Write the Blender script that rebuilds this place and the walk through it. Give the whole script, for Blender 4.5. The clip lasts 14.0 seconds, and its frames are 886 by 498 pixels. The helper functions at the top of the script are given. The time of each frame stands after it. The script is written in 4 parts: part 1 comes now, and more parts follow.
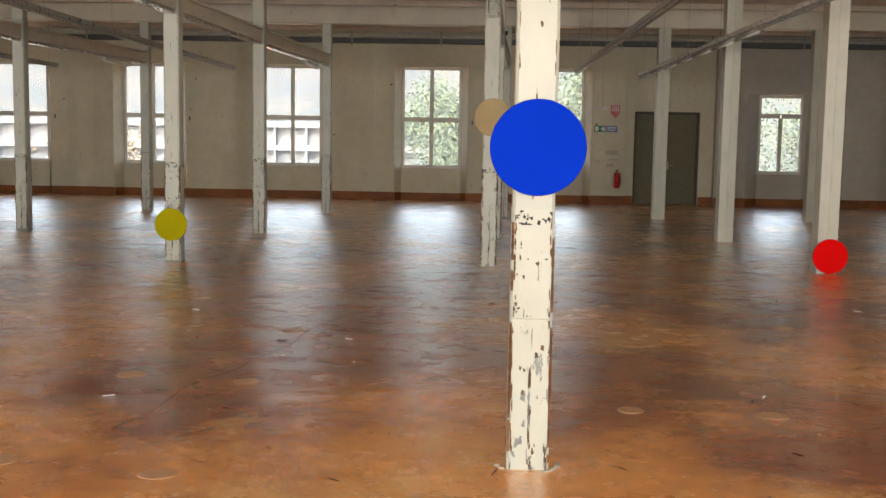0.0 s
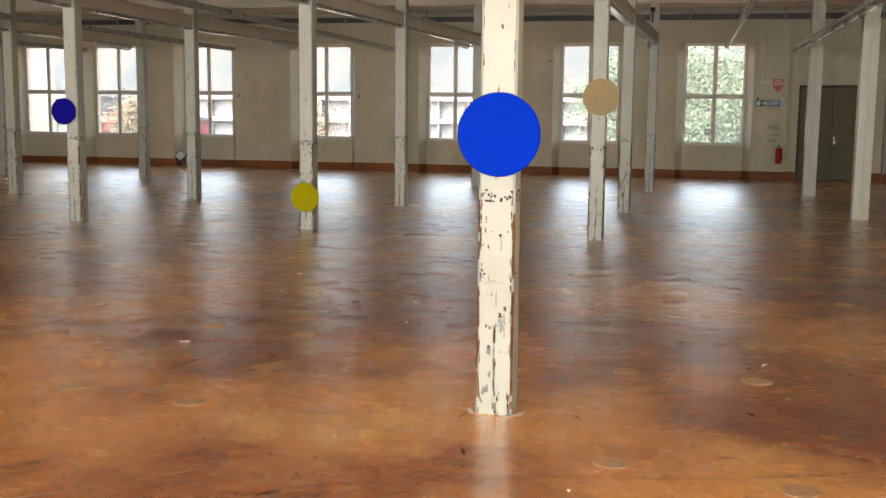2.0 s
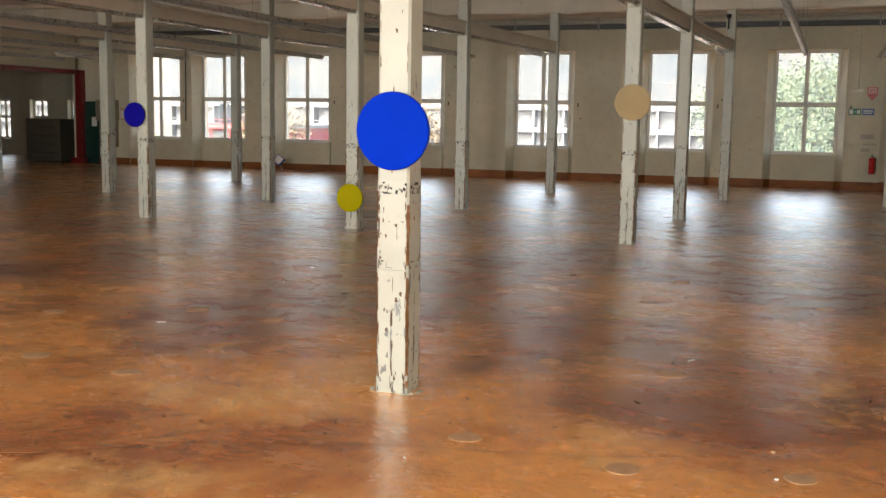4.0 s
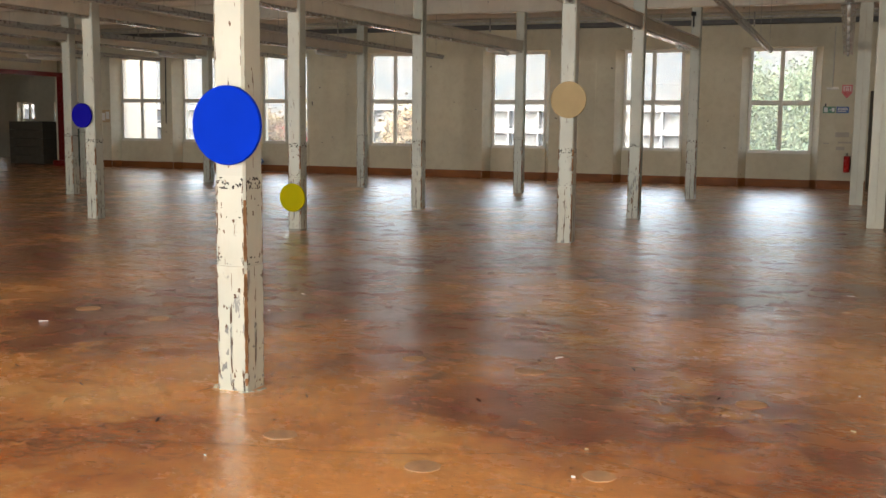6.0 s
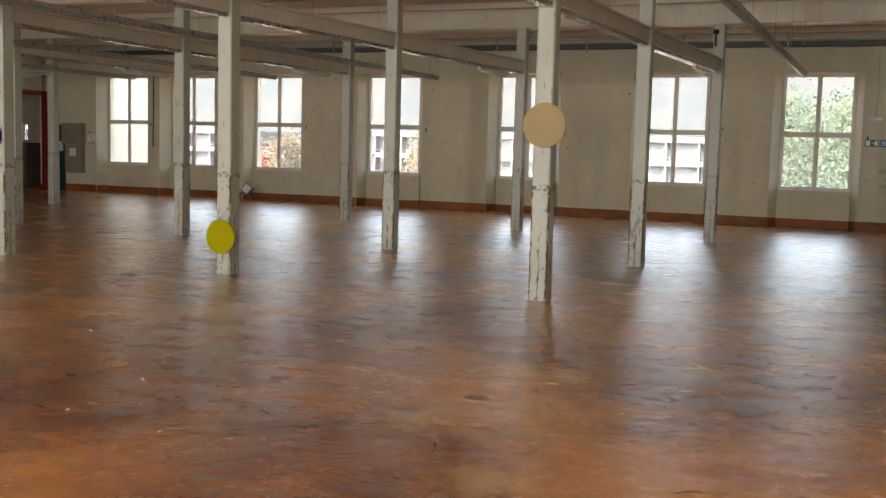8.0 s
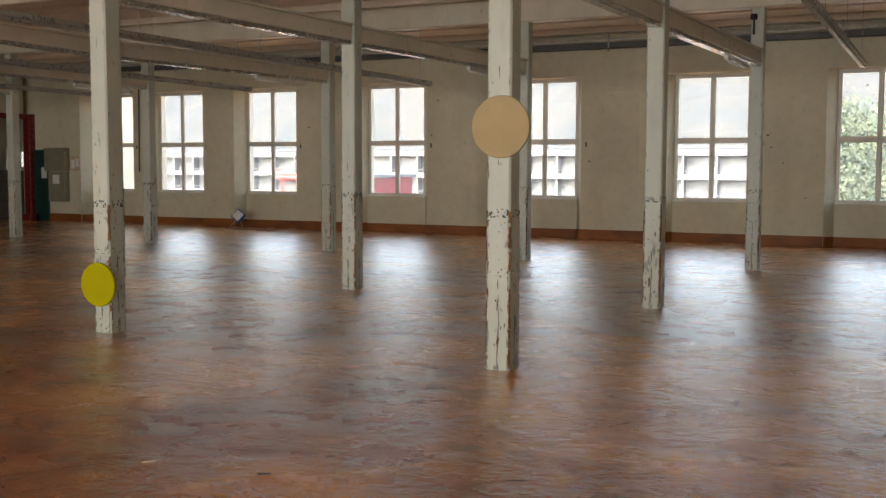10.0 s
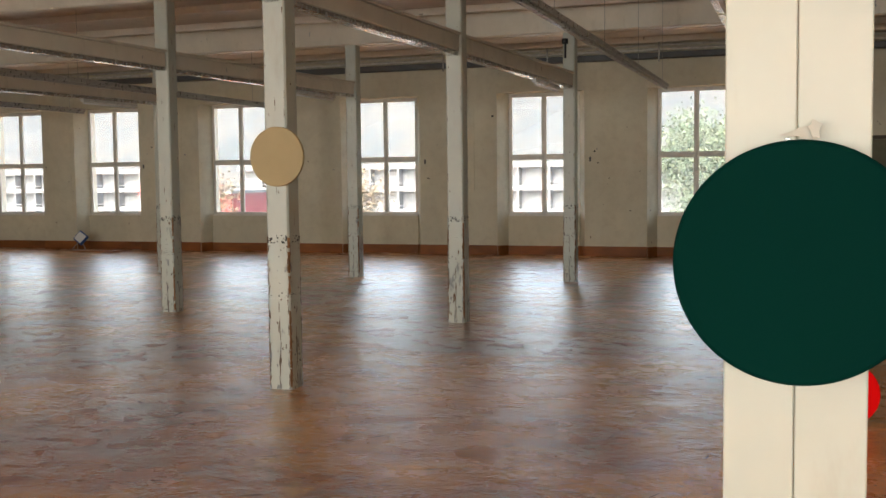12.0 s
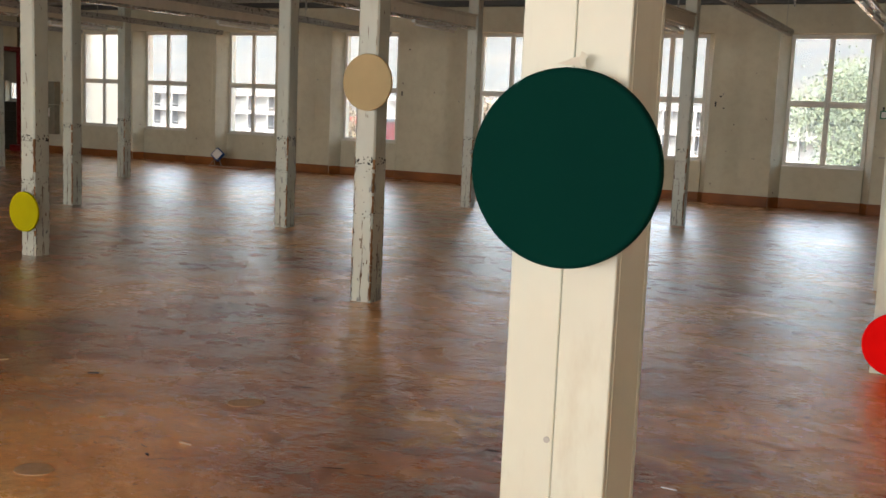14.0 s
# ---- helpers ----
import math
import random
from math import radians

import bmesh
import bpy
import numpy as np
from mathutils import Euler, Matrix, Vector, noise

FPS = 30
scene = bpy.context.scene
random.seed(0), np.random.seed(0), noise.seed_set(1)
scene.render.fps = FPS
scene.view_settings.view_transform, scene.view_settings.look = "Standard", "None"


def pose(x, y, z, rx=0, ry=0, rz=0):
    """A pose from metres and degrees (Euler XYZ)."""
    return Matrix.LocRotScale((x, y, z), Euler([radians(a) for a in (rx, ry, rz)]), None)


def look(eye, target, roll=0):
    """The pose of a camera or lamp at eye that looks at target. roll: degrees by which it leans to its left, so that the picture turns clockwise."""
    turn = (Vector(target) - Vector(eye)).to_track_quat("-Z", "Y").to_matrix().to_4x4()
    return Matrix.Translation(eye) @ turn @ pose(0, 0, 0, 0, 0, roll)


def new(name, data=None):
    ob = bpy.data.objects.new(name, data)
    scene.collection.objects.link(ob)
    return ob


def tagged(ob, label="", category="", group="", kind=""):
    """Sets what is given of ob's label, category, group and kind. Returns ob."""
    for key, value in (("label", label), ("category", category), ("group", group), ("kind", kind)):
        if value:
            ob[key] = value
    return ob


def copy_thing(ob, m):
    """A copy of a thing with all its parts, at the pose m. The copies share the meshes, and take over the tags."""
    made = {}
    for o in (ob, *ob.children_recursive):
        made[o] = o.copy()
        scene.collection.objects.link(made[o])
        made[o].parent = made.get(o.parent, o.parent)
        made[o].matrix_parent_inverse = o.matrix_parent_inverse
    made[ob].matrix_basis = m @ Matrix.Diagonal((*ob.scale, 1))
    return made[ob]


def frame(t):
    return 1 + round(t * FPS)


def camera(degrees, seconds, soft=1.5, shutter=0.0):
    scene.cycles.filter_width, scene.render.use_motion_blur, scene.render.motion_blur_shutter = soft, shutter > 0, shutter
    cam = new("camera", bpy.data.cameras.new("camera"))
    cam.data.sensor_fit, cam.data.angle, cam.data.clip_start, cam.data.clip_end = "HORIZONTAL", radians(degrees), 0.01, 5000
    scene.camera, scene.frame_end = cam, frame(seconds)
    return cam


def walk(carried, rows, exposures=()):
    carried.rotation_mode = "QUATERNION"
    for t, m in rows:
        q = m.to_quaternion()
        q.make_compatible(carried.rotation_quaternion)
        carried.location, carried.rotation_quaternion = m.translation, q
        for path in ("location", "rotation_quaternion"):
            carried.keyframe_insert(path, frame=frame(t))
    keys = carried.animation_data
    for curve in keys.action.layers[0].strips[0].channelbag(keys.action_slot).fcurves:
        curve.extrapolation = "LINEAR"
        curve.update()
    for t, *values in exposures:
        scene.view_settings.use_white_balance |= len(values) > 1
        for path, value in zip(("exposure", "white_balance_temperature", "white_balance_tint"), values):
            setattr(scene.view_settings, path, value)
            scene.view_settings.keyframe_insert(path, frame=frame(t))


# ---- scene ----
cam = camera(46.0, 14.0)
PATH = [
    (0.0, pose(-0.346, -15.100, 1.556, 84.115, -0.953, 2.045)),
    (0.5, pose(0.059, -15.334, 1.611, 82.864, -1.322, 6.443)),
    (1.0, pose(0.403, -15.516, 1.669, 82.348, -1.901, 10.383)),
    (1.5, pose(0.612, -15.668, 1.693, 82.350, -1.313, 12.030)),
    (2.0, pose(0.882, -15.742, 1.653, 82.500, -0.597, 13.008)),
    (2.5, pose(1.189, -15.683, 1.590, 82.638, -0.380, 15.756)),
    (5.0, pose(2.896, -15.806, 1.615, 82.894, -0.800, 20.957)),
    (5.5, pose(3.102, -15.610, 1.591, 81.951, -0.038, 20.720)),
    (6.0, pose(3.169, -15.339, 1.571, 83.016, -0.605, 21.007)),
    (6.5, pose(3.136, -15.011, 1.584, 82.431, -0.636, 19.585)),
    (7.0, pose(3.228, -14.560, 1.631, 83.709, -1.280, 20.354)),
    (9.5, pose(2.936, -9.643, 1.532, 85.080, -0.403, 26.041)),
    (10.0, pose(2.872, -9.370, 1.559, 85.492, -0.188, 25.950)),
    (10.5, pose(2.858, -9.250, 1.582, 85.811, 0.203, 24.900)),
    (11.0, pose(3.050, -9.192, 1.598, 86.446, 0.637, 21.950)),
    (11.5, pose(3.590, -9.235, 1.632, 86.653, 0.966, 21.350)),
    (12.0, pose(3.756, -9.446, 1.673, 86.143, 0.652, 19.219)),
    (12.5, pose(3.914, -9.598, 1.696, 85.137, 0.142, 20.358)),
    (13.0, pose(4.070, -9.675, 1.667, 84.064, -0.038, 21.656)),
    (13.5, pose(4.223, -9.676, 1.638, 83.165, -0.814, 23.997)),
    (14.0, pose(4.384, -9.606, 1.636, 82.559, -2.413, 27.174)),
]
walk(cam, PATH, [(0.0, 3.36), (2.0, 3.42), (7.0, 3.42), (9.5, 3.37), (14.0, 3.39)])

# ---- world and light ----
world = bpy.data.worlds.new("sky")
scene.world = world
world.use_nodes = True
wn, wl = world.node_tree.nodes, world.node_tree.links
sky = wn.new("ShaderNodeTexSky")
sky.sky_type, sky.sun_disc = "NISHITA", False
sky.sun_elevation, sky.sun_rotation = radians(32), radians(200)
sky.dust_density, sky.air_density = 4.0, 1.2
soft_sky = wn.new("ShaderNodeHueSaturation")
soft_sky.inputs["Saturation"].default_value = 0.55
wl.new(sky.outputs[0], soft_sky.inputs["Color"])
wl.new(soft_sky.outputs[0], wn["Background"].inputs["Color"])
wn["Background"].inputs["Strength"].default_value = 0.13

sun_data = bpy.data.lights.new("sun", "SUN")
sun_data.energy, sun_data.angle, sun_data.color = 0.65, radians(15), (1.0, 0.95, 0.88)
sun = new("sun", sun_data)
sun.matrix_world = look((0, -40, 40), (0, 0, 8))

NORTH, SOUTH, WEST, EAST = 12.38, -20.0, -20.8, 14.0
TOP = 4.4
SILL, HEAD = 0.84, 3.44
NORTH_WINDOWS = [1.58, -1.65, -5.35, -9.1, -12.7, -15.6, -17.95]
EAST_BAY_WINDOWS = [7.5, 11.2]
SOUTH_WINDOWS = [-18 + 3.3 * k for k in range(10)]


def window_lamp(x):
    """Daylight that enters by a window of the south wall."""
    d = bpy.data.lights.new("window_light", "AREA")
    d.shape, d.size, d.size_y, d.energy, d.color = "RECTANGLE", 1.3, 2.2, 30, (0.97, 0.985, 0.955)
    new("window_light", d).matrix_world = look((x, SOUTH + 0.02, 1.85), (x, SOUTH + 5, -1.2))


for wx in SOUTH_WINDOWS:
    window_lamp(wx)


# ---- materials ----
class Mat:
    """A node material under construction."""

    def __init__(self, name, colour=(0.5, 0.5, 0.5), rough=0.5, metal=0.0):
        self.m = bpy.data.materials.new(name)
        self.m.use_nodes = True
        self.t = self.m.node_tree
        self.b = self.t.nodes["Principled BSDF"]
        self.b.inputs["Base Color"].default_value = (*colour, 1)
        self.b.inputs["Roughness"].default_value = rough
        self.b.inputs["Metallic"].default_value = metal
        self.co = None

    def node(self, kind, **inputs):
        n = self.t.nodes.new("ShaderNode" + kind)
        for k, v in inputs.items():
            n.inputs[k.replace("_", " ")].default_value = v
        return n

    def link(self, a, b):
        self.t.links.new(a, b)

    def coords(self, scale=(1, 1, 1), spread=0.0, world=False):
        """Coordinates in metres, shifted from object to object."""
        src = self.node("NewGeometry").outputs["Position"] if world else self.node("TexCoord").outputs["Object"]
        if spread:
            info = self.node("ObjectInfo")
            mul = self.node("VectorMath")
            mul.operation = "MULTIPLY_ADD"
            comb = self.node("CombineXYZ")
            for k in range(3):
                self.link(info.outputs["Random"], comb.inputs[k])
            self.link(comb.outputs[0], mul.inputs[0])
            mul.inputs[1].default_value = (spread, spread * 1.7, spread * 0.6)
            self.link(src, mul.inputs[2])
            src = mul.outputs[0]
        mp = self.node("Mapping")
        mp.inputs["Scale"].default_value = scale
        self.link(src, mp.inputs["Vector"])
        return mp.outputs[0]

    def noise(self, co, scale, detail=4.0, rough=0.55, lo=0.4, hi=0.6):
        n = self.node("TexNoise", Scale=scale, Detail=detail, Roughness=rough)
        self.link(co, n.inputs["Vector"])
        r = self.node("MapRange")
        r.inputs["From Min"].default_value, r.inputs["From Max"].default_value = lo, hi
        self.link(n.outputs[0], r.inputs["Value"])
        return r.outputs[0]

    def mix(self, fac, a, b):
        n = self.node("Mix")
        n.data_type = "RGBA"
        for k, v in ((0, fac), (6, a), (7, b)):
            if hasattr(v, "node"):
                self.link(v, n.inputs[k])
            else:
                n.inputs[k].default_value = v if k == 0 else (*v, 1)
        return n.outputs[2]

    def mathop(self, op, a, b=0.0):
        n = self.node("Math")
        n.operation = op
        for k, v in ((0, a), (1, b)):
            if hasattr(v, "node"):
                self.link(v, n.inputs[k])
            else:
                n.inputs[k].default_value = v
        return n.outputs[0]

    def colour(self, out):
        self.link(out, self.b.inputs["Base Color"])

    def rough(self, out, lo, hi):
        r = self.node("MapRange")
        r.inputs["To Min"].default_value, r.inputs["To Max"].default_value = lo, hi
        self.link(out, r.inputs["Value"])
        self.link(r.outputs[0], self.b.inputs["Roughness"])

    def bump(self, out, strength=0.3, distance=0.01):
        n = self.node("Bump", Strength=strength, Distance=distance)
        self.link(out, n.inputs["Height"])
        self.link(n.outputs[0], self.b.inputs["Normal"])


def plain(name, colour, rough=0.5, metal=0.0, vary=0.12, scale=6.0, bump=0.08):
    """A painted or moulded surface with slight grime."""
    k = Mat(name, colour, rough, metal)
    co = k.coords(spread=7.0)
    n = k.noise(co, scale, 6, 0.6, 0.3, 0.7)
    dark = tuple(c * (1 - vary * 2) for c in colour)
    k.colour(k.mix(n, dark, colour))
    k.rough(k.noise(co, scale * 3, 3), max(rough - 0.08, 0.03), min(rough + 0.1, 1))
    k.bump(k.noise(co, 60, 3), bump, 0.002)
    return k.m


def floor_material():
    """Old polished screed: ochre and ox-blood clouds, worn pale patches, trowelled and scraped across the hall."""
    k = Mat("polished_screed", rough=0.3)
    co = k.coords(world=True)
    across = k.coords((0.75, 1.0, 1.0), world=True)
    big = k.noise(co, 0.33, 5, 0.60, 0.43, 0.57)
    mid = k.noise(co, 0.95, 7, 0.68, 0.42, 0.62)
    fine = k.noise(co, 7.0, 6, 0.7, 0.3, 0.72)
    c = k.mix(big, (0.21, 0.038, 0.010), (0.84, 0.40, 0.105))
    c = k.mix(k.mathop("MULTIPLY", mid, 0.5), c, (0.70, 0.29, 0.070))
    c = k.mix(k.mathop("MULTIPLY", fine, 0.2), c, (0.25, 0.075, 0.027))
    worn = k.noise(co, 0.55, 8, 0.7, 0.55, 0.64)
    c = k.mix(k.mathop("MULTIPLY", worn, 0.7), c, (0.84, 0.52, 0.19))
    dull = k.noise(co, 0.45, 7, 0.7, 0.55, 0.70)
    c = k.mix(k.mathop("MULTIPLY", dull, 0.85), c, (0.115, 0.026, 0.013))
    specks = k.noise(co, 22.0, 3, 0.6, 0.66, 0.70)
    c = k.mix(k.mathop("MULTIPLY", specks, 0.6), c, (0.05, 0.025, 0.015))
    k.colour(c)
    k.b.inputs["Specular IOR Level"].default_value = 1.0
    k.b.inputs["Coat Weight"].default_value = 0.65
    k.b.inputs["Coat Roughness"].default_value = 0.24
    k.rough(k.noise(across, 3.0, 6, 0.7, 0.35, 0.65), 0.13, 0.36)
    waves = k.noise(co, 2.6, 5, 0.6, 0.0, 1.0)
    crinkle = k.noise(across, 11.0, 5, 0.68, 0.0, 1.0)
    ripples = k.noise(co, 24.0, 5, 0.65, 0.0, 1.0)
    ridges = k.mathop("ABSOLUTE", k.mathop("SUBTRACT", k.noise(across, 4.5, 4, 0.6, 0.0, 1.0), 0.5), 0.0)
    ripples = k.mathop("SUBTRACT", k.mathop("MULTIPLY", ripples, 0.5), k.mathop("MULTIPLY", ridges, 0.75))
    # the middle of the hall is scuffed rougher than the polished southern strip
    split = k.node("SeparateXYZ")
    k.link(k.node("NewGeometry").outputs["Position"], split.inputs[0])
    ramp = k.node("MapRange")
    ramp.inputs["From Min"].default_value, ramp.inputs["From Max"].default_value = -10.0, -4.5
    ramp.inputs["To Min"].default_value, ramp.inputs["To Max"].default_value = 0.35, 1.25
    k.link(split.outputs["Y"], ramp.inputs["Value"])
    crinkle, ripples = (k.mathop("MULTIPLY", q, ramp.outputs[0]) for q in (crinkle, ripples))
    k.bump(k.mathop("ADD", k.mathop("MULTIPLY", waves, 0.85), k.mathop("ADD", k.mathop("MULTIPLY", crinkle, 0.62), k.mathop("MULTIPLY", ripples, 0.5))), 0.66, 0.022)
    k.link(k.b.inputs["Normal"].links[0].from_socket, k.b.inputs["Coat Normal"])
    return k.m


def paint_material(name, paint, chips, spread, edge_wood=(0.16, 0.085, 0.045)):
    """Old oil paint on timber, chipped down to grey primer and bare wood."""
    k = Mat(name, paint, 0.42)
    co = k.coords(spread=spread)
    tall = k.coords((1, 1, 0.32), spread=spread)
    tone = k.noise(co, 2.2, 5, 0.6, 0.3, 0.7)
    c = k.mix(tone, tuple(x * 0.86 for x in paint), paint)
    grime = k.noise(tall, 7.0, 5, 0.7, 0.56, 0.74)
    c = k.mix(k.mathop("MULTIPLY", grime, 0.35), c, (0.36, 0.30, 0.21))
    grey = k.noise(tall, 9.0, 6, 0.62, chips + 0.015, chips + 0.03)
    c = k.mix(grey, c, (0.27, 0.28, 0.27))
    wood = k.noise(tall, 16.0, 7, 0.66, chips + 0.03, chips + 0.045)
    c = k.mix(wood, c, edge_wood)
    k.colour(c)
    both = k.mathop("MAXIMUM", grey, wood)
    k.rough(both, 0.38, 0.8)
    k.bump(k.mathop("SUBTRACT", k.mathop("MULTIPLY", k.noise(tall, 30, 4, 0.6, 0, 1), 0.25), both), 0.6, 0.004)
    return k.m


def wall_material(name, base, stain):
    k = Mat(name, base, 0.42 if "ceiling" in name else 0.75)
    co = k.coords(world=True)
    n1 = k.noise(co, 0.6, 6, 0.6, 0.3, 0.7)
    n2 = k.noise(co, 5.0, 6, 0.7, 0.45, 0.75)
    c = k.mix(n1, tuple(x * 0.84 for x in base), base)
    c = k.mix(k.mathop("MULTIPLY", n2, 0.3), c, stain)
    holes = k.noise(co, 8.0, 2, 0.5, 0.74, 0.76)
    c = k.mix(k.mathop("MULTIPLY", holes, 0.7), c, (0.18, 0.13, 0.09))
    k.colour(c)
    k.bump(k.noise(co, 18, 6, 0.65, 0, 1), 0.35, 0.008)
    return k.m


def wood_material(name, a, b, rough=0.4):
    k = Mat(name, a, rough)
    co = k.coords((0.12, 1, 1), spread=5)
    g = k.noise(co, 28, 5, 0.6, 0.3, 0.7)
    w = k.noise(k.coords((0.5, 1, 1), spread=3), 2.0, 4, 0.6, 0.35, 0.7)
    k.colour(k.mix(w, k.mix(g, a, b), tuple(x * 0.55 for x in a)))
    k.rough(g, rough - 0.1, rough + 0.15)
    k.bump(g, 0.2, 0.002)
    return k.m


def glass_material():
    """Clear panes with a film of dust that glows a little against the sky."""
    k = Mat("dusty_window_glass", (1, 1, 1), 0.0)
    k.b.inputs["Transmission Weight"].default_value = 1.0
    k.b.inputs["IOR"].default_value = 1.02
    dust = k.node("BsdfTranslucent", Color=(0.8, 0.82, 0.84, 1))
    mixer = k.node("MixShader")
    film = k.noise(k.coords(spread=3.0), 2.5, 5, 0.6, 0.2, 0.8)
    k.link(k.mathop("ADD", k.mathop("MULTIPLY", film, 0.04), 0.035), mixer.inputs[0])
    k.link(k.b.outputs[0], mixer.inputs[1])
    k.link(dust.outputs[0], mixer.inputs[2])
    k.link(mixer.outputs[0], k.t.nodes["Material Output"].inputs["Surface"])
    return k.m


def disc_material(name, colour, rough=0.8):
    k = Mat(name, colour, rough)
    k.b.inputs["Specular IOR Level"].default_value = 0.05
    co = k.coords(spread=4)
    k.colour(k.mix(k.noise(co, 3, 4, 0.6, 0.3, 0.7), tuple(x * 0.9 for x in colour), colour))
    k.bump(k.noise(co, 120, 3, 0.6, 0, 1), 0.08, 0.001)
    return k.m


def leaf_material(name, a, b):
    k = Mat(name, a, 0.9)
    k.b.inputs["Specular IOR Level"].default_value = 0.08
    g = k.node("NewGeometry")
    k.colour(k.mix(g.outputs["Random Per Island"], a, b))
    return k.m


M_FLOOR = floor_material()
CREAM = (0.52, 0.54, 0.465)
M_COLUMN = paint_material("chipped_cream_paint", CREAM, 0.655, 31.0)
M_COLUMN_LOW = paint_material("badly_chipped_cream_paint", CREAM, 0.615, 23.0)
M_COLUMN_WHITE = paint_material("fresh_white_paint", (0.60, 0.61, 0.515), 0.72, 17.0)
M_WALL = wall_material("old_white_distemper", (0.68, 0.645, 0.50), (0.38, 0.33, 0.22))
M_WALL_GREY = wall_material("grey_wall_paint", (0.50, 0.47, 0.41), (0.30, 0.26, 0.2))
M_CEILING = wall_material("whitewashed_ceiling", (0.82, 0.76, 0.66), (0.48, 0.40, 0.31))
M_BEAM = paint_material("old_beam_paint", (0.68, 0.63, 0.52), 0.66, 13.0)
M_SKIRT = wood_material("red_brown_skirting_paint", (0.25, 0.078, 0.012), (0.36, 0.125, 0.022), 0.6)
M_FRAME = plain("white_window_paint", (0.74, 0.71, 0.63), 0.35, vary=0.06)
M_GLASS = glass_material()
M_DARKSTEEL = plain("dark_galvanised_duct", (0.085, 0.088, 0.088), 0.5, 0.2)
M_STEEL = plain("galvanised_trunking", (0.42, 0.41, 0.38), 0.35, 0.55)
M_SHINY = plain("bare_aluminium_reflector", (0.62, 0.60, 0.56), 0.22, 0.9, vary=0.2, scale=9)
M_WHITEMETAL = plain("white_lacquered_metal", (0.72, 0.70, 0.64), 0.3)
M_BLACK = plain("black_plastic", (0.02, 0.02, 0.022), 0.45)
M_DOOR = plain("grey_green_door_paint", (0.17, 0.16, 0.10), 0.75, vary=0.08)
M_DOORFRAME = plain("dark_door_frame_paint", (0.10, 0.085, 0.06), 0.7)
M_RED = plain("red_fire_paint", (0.50, 0.02, 0.02), 0.3, vary=0.05)
M_DARKRED = plain("dark_red_steel_paint", (0.20, 0.014, 0.012), 0.35)
M_GREENDOOR = plain("dark_green_door_paint", (0.012, 0.05, 0.038), 0.4)
M_GREY = plain("grey_cabinet_paint", (0.30, 0.27, 0.20), 0.45)
M_SIGNWHITE = plain("sign_white", (0.8, 0.8, 0.78), 0.4, vary=0.03)
M_SIGNGREEN = plain("sign_green", (0.0, 0.16, 0.075), 0.4, vary=0.03)
M_SIGNBLUE = plain("sign_blue", (0.02, 0.10, 0.33), 0.4, vary=0.03)
M_BLUEDISC = disc_material("ultramarine_disc_paint", (0.001, 0.030, 0.50))
M_DARKBLUE = disc_material("deep_blue_disc_paint", (0.008, 0.006, 0.30))
M_BEIGE = disc_material("beige_disc_paint", (0.47, 0.365, 0.20))
M_YELLOW = disc_material("yellow_disc_paint", (0.43, 0.385, 0.004))
M_REDDISC = disc_material("red_disc_paint", (0.86, 0.004, 0.004))
M_GREEN = disc_material("dark_green_disc_paint", (0.0, 0.024, 0.018), 0.8)
M_BLUECLOTH = plain("blue_lamp_body", (0.02, 0.10, 0.32), 0.4)
M_TAPE = plain("pale_tape", (0.62, 0.58, 0.48), 0.5)
M_PALEPATCH = plain("pale_filler_patch", (0.55, 0.35, 0.19), 0.42, vary=0.15, scale=14)
M_CRACK = plain("dark_crack", (0.03, 0.015, 0.01), 0.7)
M_BAREWOOD = wood_material("bare_old_wood", (0.16, 0.085, 0.045), (0.08, 0.045, 0.028), 0.7)
M_RAWWOOD = wood_material("raw_orange_wood", (0.36, 0.17, 0.06), (0.24, 0.11, 0.045), 0.7)
M_PRIMER = plain("grey_primer", (0.27, 0.28, 0.27), 0.7, vary=0.2, scale=20)
M_DARKCHIP = plain("blackened_ground", (0.035, 0.032, 0.03), 0.7, vary=0.3, scale=30)
M_STRAW = plain("pale_wood_splinter", (0.60, 0.46, 0.28), 0.6)


# ---- building helpers ----
def box(bm, x0, x1, y0, y1, z0, z1):
    vs = [bm.verts.new((x, y, z)) for x in (x0, x1) for y in (y0, y1) for z in (z0, z1)]
    for f in ((0, 1, 3, 2), (4, 6, 7, 5), (0, 4, 5, 1), (2, 3, 7, 6), (0, 2, 6, 4), (1, 5, 7, 3)):
        bm.faces.new([vs[i] for i in f])
    return vs


def bevelled(bm, width, segments=1):
    bmesh.ops.recalc_face_normals(bm, faces=bm.faces)
    bmesh.ops.bevel(bm, geom=bm.edges[:], offset=width, segments=segments, affect="EDGES", profile=0.5)
    return bm


def boxes(*dims, bevel=0.0):
    bm = bmesh.new()
    for d in dims:
        box(bm, *d)
    if bevel:
        bevelled(bm, bevel)
    return bm


def tube(p, q, r, n=12, bm=None):
    """A round bar from p to q."""
    bm = bm or bmesh.new()
    p, q = Vector(p), Vector(q)
    m = Matrix.Translation((p + q) / 2) @ (q - p).to_track_quat("Z", "Y").to_matrix().to_4x4()
    bmesh.ops.create_cone(bm, cap_ends=True, segments=n, radius1=r, radius2=r, depth=(q - p).length, matrix=m)
    return bm


